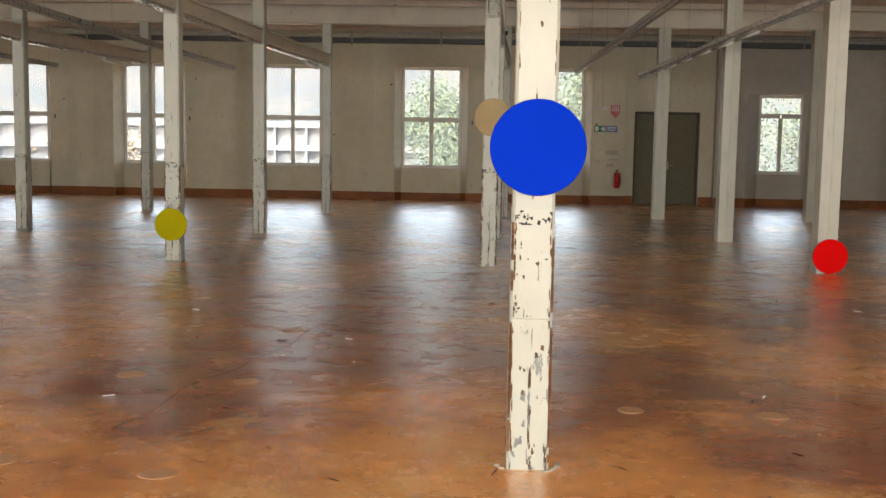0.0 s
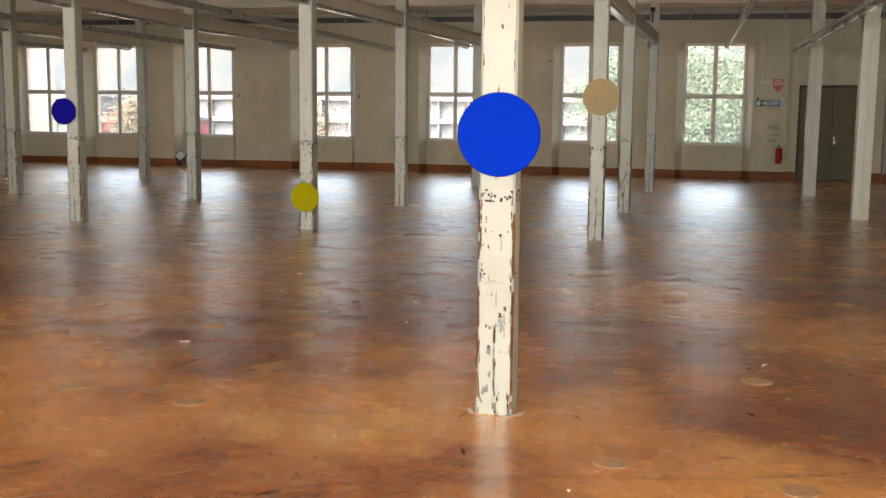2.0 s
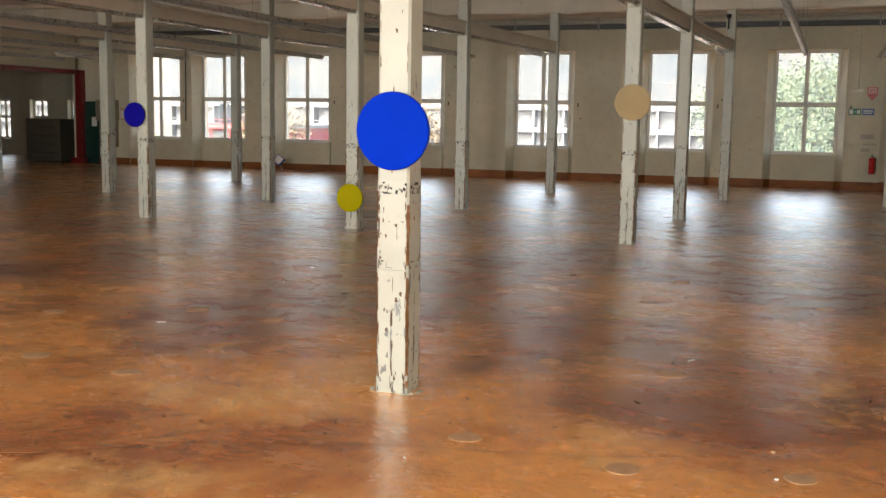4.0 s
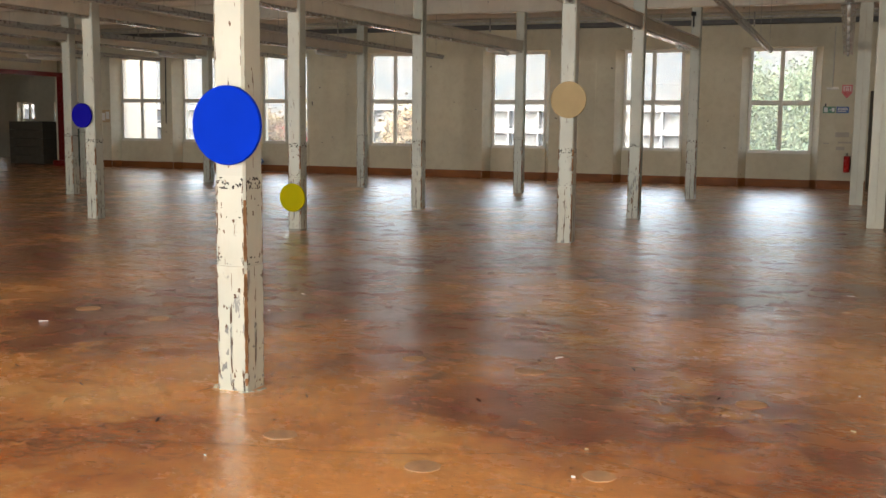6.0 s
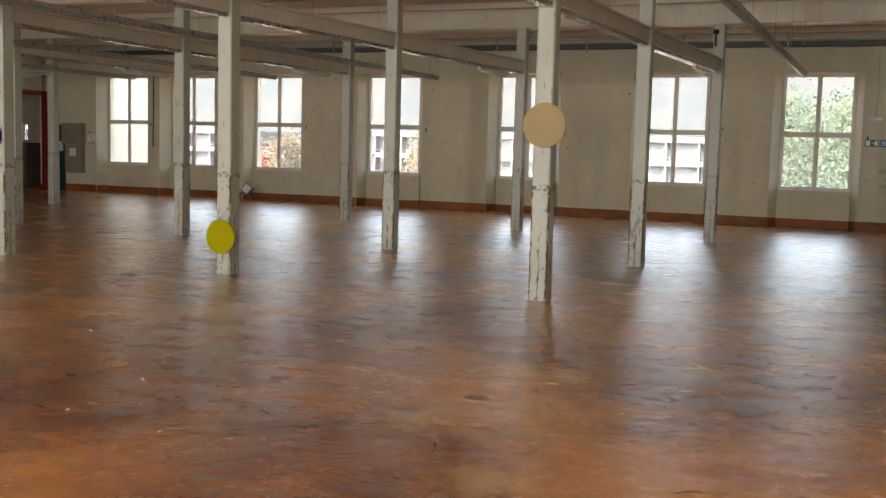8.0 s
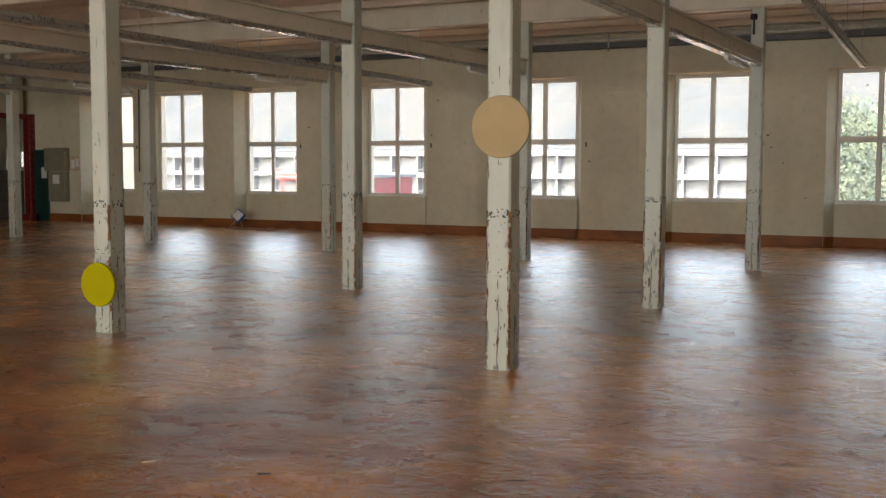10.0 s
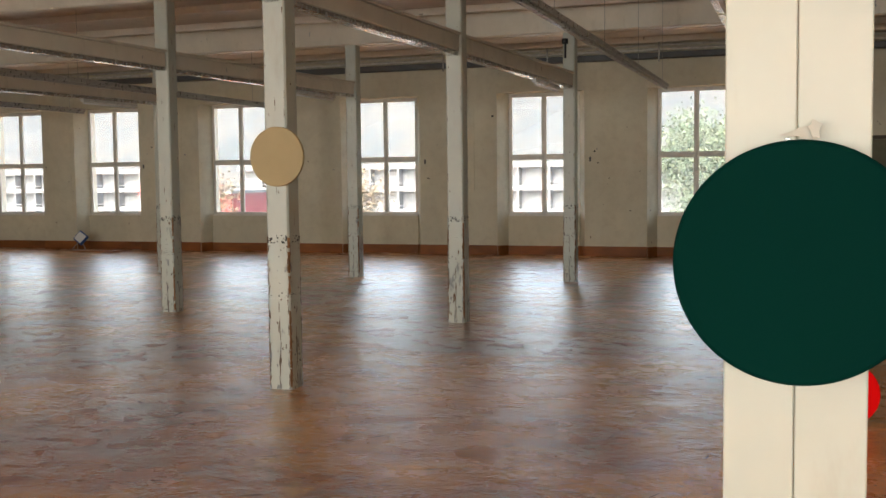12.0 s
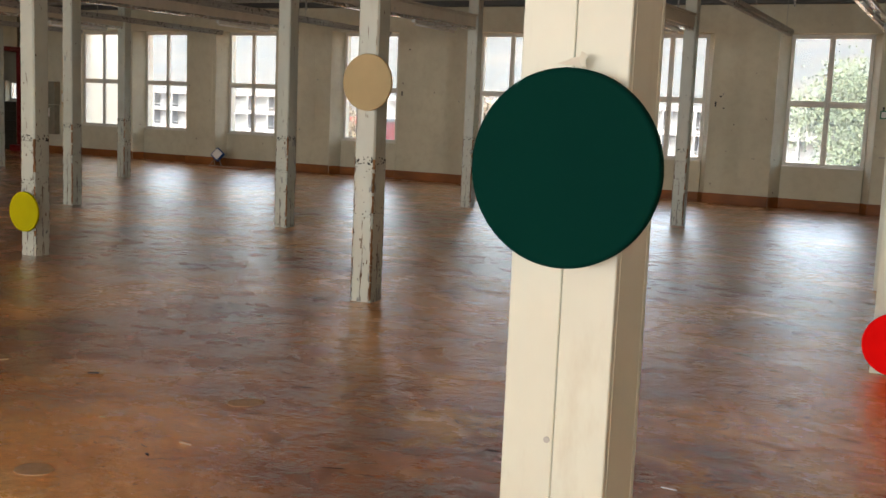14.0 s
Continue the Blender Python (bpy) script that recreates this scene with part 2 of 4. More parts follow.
def prism(plan, z0, z1, bm=None):
    """An upright solid over a plan outline."""
    bm = bm or bmesh.new()
    low = [bm.verts.new((x, y, z0)) for x, y in plan]
    top = [bm.verts.new((x, y, z1)) for x, y in plan]
    bm.faces.new(low)
    bm.faces.new(top)
    n = len(plan)
    for i in range(n):
        bm.faces.new((low[i], low[(i + 1) % n], top[(i + 1) % n], top[i]))
    return bm


def post(w, c, z0, z1):
    """A square post with chamfered corners."""
    return prism([(-w + c, -w), (w - c, -w), (w, -w + c), (w, w - c), (w - c, w), (-w + c, w), (-w, w - c), (-w, -w + c)], z0, z1)


def mesh_of(name, bm, material, smooth=False):
    me = bpy.data.meshes.new(name)
    bmesh.ops.recalc_face_normals(bm, faces=bm.faces)
    bm.to_mesh(me)
    bm.free()
    me.materials.append(material)
    if smooth:
        for p in me.polygons:
            p.use_smooth = True
    return me


def part(name, bm, material, parent, label="", smooth=False):
    ob = new(name, mesh_of(name, bm, material, smooth))
    ob.parent = parent
    return tagged(ob, label)


def thing(name, label, category, group="", kind="", at=(0, 0, 0), turn=0):
    ob = new(name)
    ob.matrix_world = pose(*at, 0, 0, turn)
    return tagged(ob, label, category, group, kind)


def solid(name, bm, material, label, category, kind="", group="", smooth=False):
    return tagged(new(name, mesh_of(name, bm, material, smooth)), label, category, group, kind)


# ---- shell ----
solid("floor", boxes((-39, EAST + 0.4, SOUTH - 0.5, 26, -0.3, 0.0)), M_FLOOR,
      "glossy red-brown screed floor with worn pale patches", "floor", "structure")



SPLAY = 0.96  # half width of a niche at the face of the wall
INNER = 0.79  # half width of a niche at the window


def wall_with_niches(name, centres, x0, x1, material, label, inner=INNER, head=HEAD):
    """Outer wall: deep piers between splayed window niches, a parapet behind each niche and lintels above."""
    bm = bmesh.new()
    edges = sorted(centres)
    f, m, o = NORTH, NORTH + 0.34, NORTH + 0.62
    lefts = [(x0, x0)] + [(c + SPLAY, c + inner) for c in edges]
    rights = [(c - SPLAY, c - inner) for c in edges] + [(x1, x1)]
    for (a, ai), (b, bi) in zip(lefts, rights):
        prism([(a, f), (b, f), (bi, m), (bi, o), (ai, o), (ai, m)], 0, TOP + 0.1, bm)
    for c in edges:
        prism([(c - SPLAY, f), (c + SPLAY, f), (c + inner, m), (c + inner, o), (c - inner, o), (c - inner, m)], head + 0.06, TOP + 0.1, bm)
        box(bm, c - inner, c + inner, NORTH + 0.28, o, 0, SILL)
    return solid(name, bm, material, label, "wall", "structure")


wall_with_niches("wall_north", NORTH_WINDOWS, WEST, 3.40, M_WALL, "stained old white plaster wall with deep window niches")
wall_with_niches("wall_north_east_bay", EAST_BAY_WINDOWS, 5.75, EAST + 0.3, M_WALL_GREY, "grey-painted plaster wall with window niches", 0.58, 2.84)
solid("wall_door_bay", boxes((3.40, 3.68, NORTH + 0.22, NORTH + 0.62, 0, TOP + 0.1), (5.38, 5.75, NORTH + 0.22, NORTH + 0.62, 0, TOP + 0.1),
                             (3.68, 5.38, NORTH + 0.22, NORTH + 0.62, 2.42, TOP + 0.1), (3.68, 5.38, NORTH + 0.50, NORTH + 0.62, 0, 2.42)), M_WALL, "white plaster wall round a double door", "wall", "structure")

# south wall behind the walk, with its own windows
bm = bmesh.new()
cuts = [WEST - 0.3] + [v for c in SOUTH_WINDOWS for v in (c - 0.7, c + 0.7)] + [EAST + 0.3]
for a, b in zip(cuts[0::2], cuts[1::2]):
    box(bm, a, b, SOUTH - 0.5, SOUTH, 0, TOP + 0.1)
for c in SOUTH_WINDOWS:
    box(bm, c - 0.7, c + 0.7, SOUTH - 0.5, SOUTH, 0, 0.72)
    box(bm, c - 0.7, c + 0.7, SOUTH - 0.5, SOUTH, 2.98, TOP + 0.1)
    box(bm, c - 0.7, c + 0.7, SOUTH - 0.5, SOUTH - 0.4, 0.72, 2.98)
solid("wall_south", bm, M_WALL, "old white plaster wall", "wall", "structure")
solid("wall_east", boxes((EAST, EAST + 0.3, SOUTH, NORTH, 0, TOP + 0.1)), M_WALL, "old white plaster end wall", "wall", "structure")

# west partition with a wide opening to the next hall, which reaches further north
solid("wall_west", boxes((WEST - 0.3, WEST, 3.0, NORTH - 0.22, 2.95, TOP + 0.1), (WEST - 0.3, WEST, SOUTH, 3.0, 0, TOP + 0.1)),
      M_WALL, "white plaster partition with a wide opening", "wall", "structure")
FAR, FAR_NORTH = -37.2, 17.0
FARWIN = [-30.2, -28.4, -26.6, -24.8]
bm = bmesh.new()
cuts = [FAR] + [v for c in FARWIN for v in (c - 0.42, c + 0.42)] + [WEST]
for a, b in zip(cuts[0::2], cuts[1::2]):
    box(bm, a, b, FAR_NORTH, FAR_NORTH + 0.4, 0, TOP + 0.1)
for c in FARWIN:
    box(bm, c - 0.42, c + 0.42, FAR_NORTH, FAR_NORTH + 0.4, 0, 0.58)
    box(bm, c - 0.42, c + 0.42, FAR_NORTH, FAR_NORTH + 0.4, 2.12, TOP + 0.1)
solid("wall_next_hall", bm, M_WALL, "far white wall of the next hall with small windows", "wall", "structure")
solid("wall_next_hall_side", boxes((WEST - 0.3, WEST, NORTH, FAR_NORTH, 0, TOP + 0.1), (FAR - 0.3, FAR, 0, FAR_NORTH + 0.4, 0, TOP + 0.1), (FAR, WEST - 0.3, -0.3, 0, 0, TOP + 0.1)),
      M_WALL, "plain plaster walls of the next hall", "wall", "structure")

# ceiling with its joists
bm = boxes((WEST - 0.3, EAST + 0.4, SOUTH - 0.5, NORTH + 0.7, TOP, TOP + 0.3), (FAR - 0.5, WEST - 0.3, -0.5, FAR_NORTH + 0.5, TOP, TOP + 0.3))
y = SOUTH + 0.6
while y < NORTH - 0.6:
    box(bm, WEST, EAST, y - 0.05, y + 0.05, TOP - 0.11, TOP + 0.02)
    y += 1.62
solid("ceiling", bm, M_CEILING, "whitewashed plank ceiling with shallow joists", "ceiling", "structure")

# ---- skirting ----
SK = 0.03


def skirting(name, x0, x1, y, h=0.21):
    bm = boxes((x0, x1, y - SK, y - 0.002, 0.0, h), bevel=0.006)
    solid(name, bm, M_SKIRT, "red-brown varnished wooden skirting board", "skirting", "structure")


cuts = [WEST] + [v for c in sorted(NORTH_WINDOWS) for v in (c - SPLAY, c + SPLAY)] + [3.40]
for a, b in zip(cuts[0::2], cuts[1::2]):
    skirting("baseboard", a, b, NORTH)
for c in NORTH_WINDOWS:
    skirting("baseboard", c - INNER + 0.005, c + INNER - 0.005, NORTH + 0.28, 0.19)
    for sgn in (-1, 1):
        bm = prism([(c + sgn * (INNER + 0.03), NORTH + 0.27), (c + sgn * (SPLAY + 0.0), NORTH + 0.006), (c + sgn * (SPLAY - 0.03), NORTH + 0.004), (c + sgn * (INNER - 0.01), NORTH + 0.265)], 0.0, 0.2)
        solid("baseboard", bm, M_SKIRT, "red-brown varnished wooden skirting in a window niche", "skirting", "structure")
cuts = [5.75] + [v for c in sorted(EAST_BAY_WINDOWS) for v in (c - SPLAY, c + SPLAY)] + [EAST]
for a, b in zip(cuts[0::2], cuts[1::2]):
    skirting("baseboard", a, b, NORTH)
for c in EAST_BAY_WINDOWS:
    skirting("baseboard", c - 0.58 + 0.005, c + 0.58 - 0.005, NORTH + 0.28, 0.19)
    for sgn in (-1, 1):
        bm = prism([(c + sgn * (0.58 + 0.03), NORTH + 0.27), (c + sgn * (SPLAY + 0.0), NORTH + 0.006), (c + sgn * (SPLAY - 0.03), NORTH + 0.004), (c + sgn * (0.58 - 0.01), NORTH + 0.265)], 0.0, 0.2)
        solid("baseboard", bm, M_SKIRT, "red-brown varnished wooden skirting in a window niche", "skirting", "structure")
skirting("baseboard", 3.40, 3.67, NORTH + 0.22)
skirting("baseboard", 5.39, 5.75, NORTH + 0.22)


# ---- windows ----
def build_window(name, w, z0, z1, split, label, wide_top=False):
    """A casement window with a mullion, a transom and four panes; origin at the middle of its sill."""
    ob = thing(name, label, "window", "", "structure")
    h, d = z1 - z0, 0.03
    hw = w / 2
    part("window_frame", boxes((-hw, -hw + 0.048, -d, d, 0, h), (hw - 0.048, hw, -d, d, 0, h), (-hw + 0.048, hw - 0.048, -d, d, 0, 0.06),
                               (-hw + 0.048, hw - 0.048, -d, d, h - 0.055, h), bevel=0.005), M_FRAME, ob)
    part("mullion", boxes((-0.028, 0.028, -d - 0.012, d, 0.06, split - 0.037 if wide_top else h - 0.055), bevel=0.008), M_FRAME, ob)
    part("transom", boxes((-hw + 0.048, -0.028, -d - 0.018, d, split - 0.036, split + 0.036), (0.028, hw - 0.048, -d - 0.018, d, split - 0.036, split + 0.036),
                          bevel=0.008), M_FRAME, ob)
    lights = [(a, b, 0.06, split - 0.036) for a, b in ((-hw + 0.048, -0.028), (0.028, hw - 0.048))]
    if wide_top:
        lights.append((-hw + 0.048, hw - 0.048, split + 0.036, h - 0.055))
    else:
        lights += [(a, b, split + 0.036, h - 0.055) for a, b in ((-hw + 0.048, -0.028), (0.028, hw - 0.048))]
    for a, b, c, e in lights:
        t = 0.024
        sash = part("sash", boxes((a, a + t, -d - 0.006, d - 0.01, c, e), (b - t, b, -d - 0.006, d - 0.01, c, e),
                                  (a + t, b - t, -d - 0.006, d - 0.01, c, c + t), (a + t, b - t, -d - 0.006, d - 0.01, e - t, e), bevel=0.004), M_FRAME, ob)
        pane = part("pane", boxes((a + t - 0.005, b - t + 0.005, -0.003, 0.003, c + t - 0.005, e - t + 0.005)), M_GLASS, sash, "clear glass pane")
        pane.visible_shadow = False
    part("window_sill", boxes((-hw - 0.0, hw + 0.0, -0.13, -d - 0.002, -0.001, 0.022), bevel=0.006), M_FRAME, ob)
    part("handle", boxes((-0.012, 0.012, -d - 0.05, -d - 0.013, split - 0.35, split - 0.24), bevel=0.004), M_STEEL, ob, "small metal window handle")
    return ob


w1 = build_window("window_1", 2 * INNER - 0.005, SILL, HEAD + 0.06, 1.28, "white-painted wooden casement window with four panes")
w1.matrix_world = pose(NORTH_WINDOWS[0], NORTH + 0.38, SILL)
for k, c in enumerate(NORTH_WINDOWS[1:]):
    copy_thing(w1, pose(c, NORTH + 0.38, SILL)).name = "window_%d" % (k + 2)
w8 = build_window("window_8", 1.155, SILL, 2.90, 1.52, "white-painted window with one wide top light", True)
w8.matrix_world = pose(EAST_BAY_WINDOWS[0], NORTH + 0.38, SILL)
copy_thing(w8, pose(EAST_BAY_WINDOWS[1], NORTH + 0.38, SILL)).name = "window_9"
for k, c in enumerate(FARWIN):
    ob = build_window("window_%d" % (10 + k), 0.84, 0.58, 2.12, 0.86, "small white casement window in the next hall")
    ob.matrix_world = pose(c, FAR_NORTH + 0.25, 0.58)

# ---- timber columns ----
W = 0.1


def ragged(bm, place, u, z, rx, rz, lim_u, lim_z, rnd, m=13):
    """One ragged flake round (u, z) on a face; place turns (u, z) into a point."""
    vs = []
    for i in range(m):
        a = 2 * math.pi * i / m
        q = rnd.uniform(0.35, 1.2)
        vs.append(bm.verts.new(place(max(-lim_u, min(lim_u, u + rx * q * math.cos(a))), max(lim_z[0], min(lim_z[1], z + rz * q * math.sin(a))))))
    bm.faces.new(vs)


def chips(rnd, w, n, z0, z1, edge, size, tall, seam=0.0):
    """Flakes of bare ground on the faces of a post; edge: share by the corners; seam: share along the middle."""
    bm = bmesh.new()
    d = w + 0.0008
    faces = (lambda u, z: (u, -d, z), lambda u, z: (u, d, z), lambda u, z: (d, u, z), lambda u, z: (-d, u, z))
    for _ in range(n):
        z = z0 + (z1 - z0) * (rnd.random() if rnd.random() < 0.6 else rnd.random() ** 2)
        r = rnd.random()
        rx, rz = size * rnd.uniform(0.3, 1.0), size * tall * rnd.uniform(0.3, 1.0)
        if r < edge:
            u, rx = rnd.choice((-1, 1)) * (w - 0.013 - abs(rnd.gauss(0, 0.004))), rx * 0.6
        elif r < edge + seam:
            u, rx, rz = rnd.gauss(0, 0.006), rx * 0.5, rz * 1.4
        else:
            u, rz = rnd.uniform(-w * 0.75, w * 0.75), rz * 0.45
        ragged(bm, rnd.choice(faces), u, z, rx, rz, w - 0.0125, (z0 + 0.004, z1 - 0.004), rnd)
    return bm


def worn_corners(rnd, w, z0, z1, n):
    """Bare wood along the chamfered corners, in broken lengths."""
    bm = bmesh.new()
    for _ in range(n):
        sx, sy = rnd.choice(((1, -1), (-1, -1), (1, 1), (-1, 1)))
        ln = rnd.uniform(0.03, 0.16)
        za = rnd.uniform(z0 + 0.01, max(z0 + 0.02, z1 - ln - 0.01))
        prev = None
        steps = max(3, int(ln / 0.02))
        for i in range(steps + 1):
            z = min(za + ln * i / steps, z1 - 0.006)
            h = 0.0085 * rnd.uniform(0.4, 1.0)
            e = w - 0.006 + 0.0008
            pair = [bm.verts.new((sx * (e + k * h), sy * (e - k * h), z)) for k in (-1, 1)]
            if prev:
                bm.faces.new((prev[0], prev[1], pair[1], pair[0]))
            prev = pair
    return bm


def old_column(variant=0):
    """Square timber post: plain upper shaft, boxed and badly chipped lower casing with a joint."""
    ob = thing("column", "square timber post in chipped cream paint standing on the floor", "column", "columns of the hall")
    part("shaft", post(W - 0.002, 0.014, 1.248, 3.95), M_COLUMN, ob)
    part("lower_casing", post(W, 0.012, 0.7315, 1.25), M_COLUMN_LOW, ob, "badly chipped cream casing")
    part("plinth_casing", post(W + 0.001, 0.012, 0.0, 0.73), M_COLUMN_LOW, ob, "chipped cream casing worn to the wood")
    for seed, n, z0, z1, mt, size, tall, edge, seam in ((1, 190, 0.0, 0.73, M_BAREWOOD, 0.013, 4.0, 0.62, 0.30), (2, 120, 0.735, 1.25, M_BAREWOOD, 0.011, 4.0, 0.85, 0.0),
                                                        (3, 60, 0.0, 0.40, M_PRIMER, 0.022, 3.0, 0.25, 0.35), (4, 70, 1.17, 1.246, M_DARKCHIP, 0.017, 2.0, 0.15, 0.0),
                                                        (5, 20, 0.74, 1.24, M_DARKCHIP, 0.010, 1.6, 0.4, 0.0), (6, 60, 1.29, 3.5, M_BAREWOOD, 0.010, 6.0, 0.5, 0.25),
                                                        (7, 36, 0.737, 0.79, M_DARKCHIP, 0.014, 1.5, 0.5, 0.0)):
        part("bare_flakes", chips(random.Random(seed + 10 * variant), W + (0.001 if z1 < 0.735 else 0.0 if z1 < 1.28 else -0.002), n, z0, z1, edge, size, tall, seam), mt, ob,
             "flaked patches down to primer and wood")
    part("worn_corner", worn_corners(random.Random(70 + variant), W + 0.001, 0.0, 0.73, 40), M_RAWWOOD, ob, "bare orange-brown wood on the corners")
    part("worn_corner", worn_corners(random.Random(80 + variant), W, 0.735, 1.25, 24), M_RAWWOOD, ob, "bare orange-brown wood on the corners")
    return ob


def white_column(w):
    """Post boxed in with white boards, two to a face, and screwed."""
    ob = thing("column", "square post boxed in smooth white-painted boards", "column", "columns of the hall")
    for a, b in ((-w, -0.0006), (0.0006, w)):
        part("board", boxes((a, b, -w, -w + 0.02, 0, 3.95), bevel=0.002), M_COLUMN_WHITE, ob)
        part("board", boxes((a, b, w - 0.02, w, 0, 3.95), bevel=0.002), M_COLUMN_WHITE, ob)
    for a, b in ((-w, -w + 0.02), (w - 0.02, w)):
        part("side_board", boxes((a, b, -w + 0.021, w - 0.021, 0, 3.95), bevel=0.002), M_COLUMN_WHITE, ob)
    part("core", boxes((-w + 0.022, w - 0.022, -w + 0.022, w - 0.022, 0.0, 3.95)), M_STRAW, ob)
    for z in (0.45, 1.05, 1.72, 2.4):
        part("screw", tube((-0.012, -w - 0.002, z), (-0.012, -w + 0.004, z), 0.006), M_STEEL, ob, "small screw head")
    return ob


ROW1 = [(-19.3, 7.04), (-15.5, 7.04), (-11.7, 7.04), (-7.46, 7.04), (-3.6, 7.04), (0.17, 7.04)]
ROW2 = [(-19.3, 2.07), (-15.5, 2.07), (-11.7, 2.07), (-7.95, 2.07), (-3.98, 2.07), (-0.08, 2.07)]
ROW3 = [(-15.3, -1.955), (-11.6, -1.955), (-7.82, -1.955), (-4.22, -1.955), (-0.22, -1.955)]
ROW4 = [(-0.09, -10.13)]
WHITE = [(3.42, 7.04), (6.6, 7.04), (10.4, 7.04), (3.66, 2.07), (7.5, 2.07), (3.98, -1.935), (7.8, -1.935)]
made = {}
for n, (cx, cy) in enumerate(ROW4 + ROW3 + ROW2 + ROW1):
    v = n % 4
    if v not in made:
        made[v] = old_column(v)
        made[v].matrix_world = pose(cx, cy, 0)
    else:
        copy_thing(made[v], pose(cx, cy, 0, 0, 0, random.choice((0, 90, 180, 270))))
first = None
for cx, cy in WHITE:
    if first is None:
        first = white_column(0.123)
        first.matrix_world = pose(cx, cy, 0)
    else:
        copy_thing(first, pose(cx, cy, 0))
white_column(0.1).matrix_world = pose(3.741, -7.76, 0)

# posts of the next hall
for cx, cy in [(-24.7, 12.6), (-28.2, 12.7), (-25.4, 8.4), (-30.2, 8.5)]:
    solid("far_column", boxes((cx - W, cx + W, cy - W, cy + W, 0, TOP), bevel=0.012), M_COLUMN, "cream-painted timber post in the next hall", "column", "", "columns of the next hall")

# ---- main beams along the rows, on the columns ----
for yy in (7.04, 2.07, -1.955, -7.75, -13.5):
    solid("main_beam", boxes((WEST, EAST, yy - 0.11, yy + 0.11, 3.952, TOP - 0.002), bevel=0.02), M_BEAM, "old white-painted timber beam on the column heads", "beam", "structure")


# ---- beams across, between the columns, with lamp battens below ----
def cross_beam(x0, y0, x1, y1, z=3.07):
    """A boxed girder from post to post, with a rail along its foot."""
    a, b = Vector((x0, y0, z)), Vector((x1, y1, z))
    ln = (b - a).length
    ob = thing("cross_beam", "white-painted boxed timber girder between the posts", "beam", "girders", "structure")
    ob.matrix_world = pose(x0, y0, z, 0, 0, math.degrees(math.atan2(y1 - y0, x1 - x0)))
    part("girder", boxes((0.0, ln, -0.07, 0.07, 0.05, 0.23), bevel=0.008), M_BEAM, ob)
    part("top_rail", boxes((0.0, ln, -0.095, 0.095, 0.232, 0.262), bevel=0.005), M_BEAM, ob)
    part("cable_rail", boxes((0.0, ln, -0.06, 0.06, 0.0, 0.048), bevel=0.006), M_SHINY, ob, "shiny metal lamp trough")
    return ob


def batten(x, y0, y1, z):
    """A fluorescent batten with a bare tube, switched off."""
    ob = thing("batten_lamp", "unlit white fluorescent batten under a girder", "lamp", "battens", at=(x, 0, z))
    part("housing", boxes((-0.035, 0.035, y0, y1, -0.05, -0.002), bevel=0.006), M_WHITEMETAL, ob)
    part("tube", tube((0, y0 + 0.06, -0.075), (0, y1 - 0.06, -0.075), 0.014), M_SIGNWHITE, ob, "unlit white tube", True)
    for yy in (y0 + 0.05, y1 - 0.05):
        part("lamp_holder", boxes((-0.014, 0.014, yy - 0.012, yy + 0.012, -0.09, -0.051), bevel=0.002), M_WHITEMETAL, ob)
    return ob


LINES = [[(-15.3, -18), (-15.3, -1.955), (-15.5, 2.07), (-15.5, 7.04)], [(-11.6, -18), (-11.6, -1.955), (-11.7, 2.07), (-11.7, 7.04)],
         [(-7.82, -18), (-7.82, -1.955), (-7.95, 2.07), (-7.46, 7.04)], [(-4.22, -18), (-4.22, -1.955), (-3.98, 2.07), (-3.6, 7.04)],
         [(-0.22, -18), (-0.22, -1.955), (-0.08, 2.07), (0.17, 7.04)]]
for line in LINES:
    for (xa, ya), (xb, yb) in zip(line, line[1:]):
        cross_beam(xa, ya + 0.1, xb, yb - 0.1)
    (xa, ya), (xb, yb) = line[2], line[3]
    batten((xa * 0.35 + xb * 0.65), ya * 0.4 + yb * 0.6, ya * 0.1 + yb * 0.9, 3.07)


def light_rail(x, y0, y1, z=3.05, white=False):
    """Suspended trunking on thin rods."""
    mat = M_WHITEMETAL if white else M_STEEL
    ob = thing("light_rail", "white suspended lighting rail with bare tubes" if white else "grey suspended metal lighting trunking on thin rods", "lighting rail", "lighting rails", at=(x, 0, z))
    part("trunking", boxes((-0.05, 0.05, y0, y1, 0.0, 0.06), bevel=0.006), mat, ob)
    part("lower_rail", boxes((-0.028, 0.028, y0, y1, -0.035, -0.001), bevel=0.004), M_STEEL, ob)
    yy = y1 - 0.4
    while yy > y0:
        part("hanger_rod", tube((0, yy, 0.061), (0, yy, TOP - z), 0.0035, 6), M_STEEL, ob)
        yy -= 2.4
    yy = y1 - 0.15
    n = 0
    while white and yy > y0 + 1.3 and n < 7:
        part("tube", tube((0, yy, -0.06), (0, yy - 1.2, -0.06), 0.018), M_SIGNWHITE, ob, "white fluorescent tube", True)
        part("reflector", boxes((-0.09, 0.09, yy - 1.25, yy + 0.05, -0.036, -0.0355), bevel=0.0), M_SHINY, ob, "shiny reflector")
        yy -= 1.4
        n += 1
    return ob


for x, y1 in ((-17.4, 7.6), (-13.5, 7.6), (-9.6, 7.6), (-5.75, 7.8), (1.65, 7.2)):
    light_rail(x, -18.0, y1)
light_rail(3.12, -18.0, 8.1, 3.05, True)

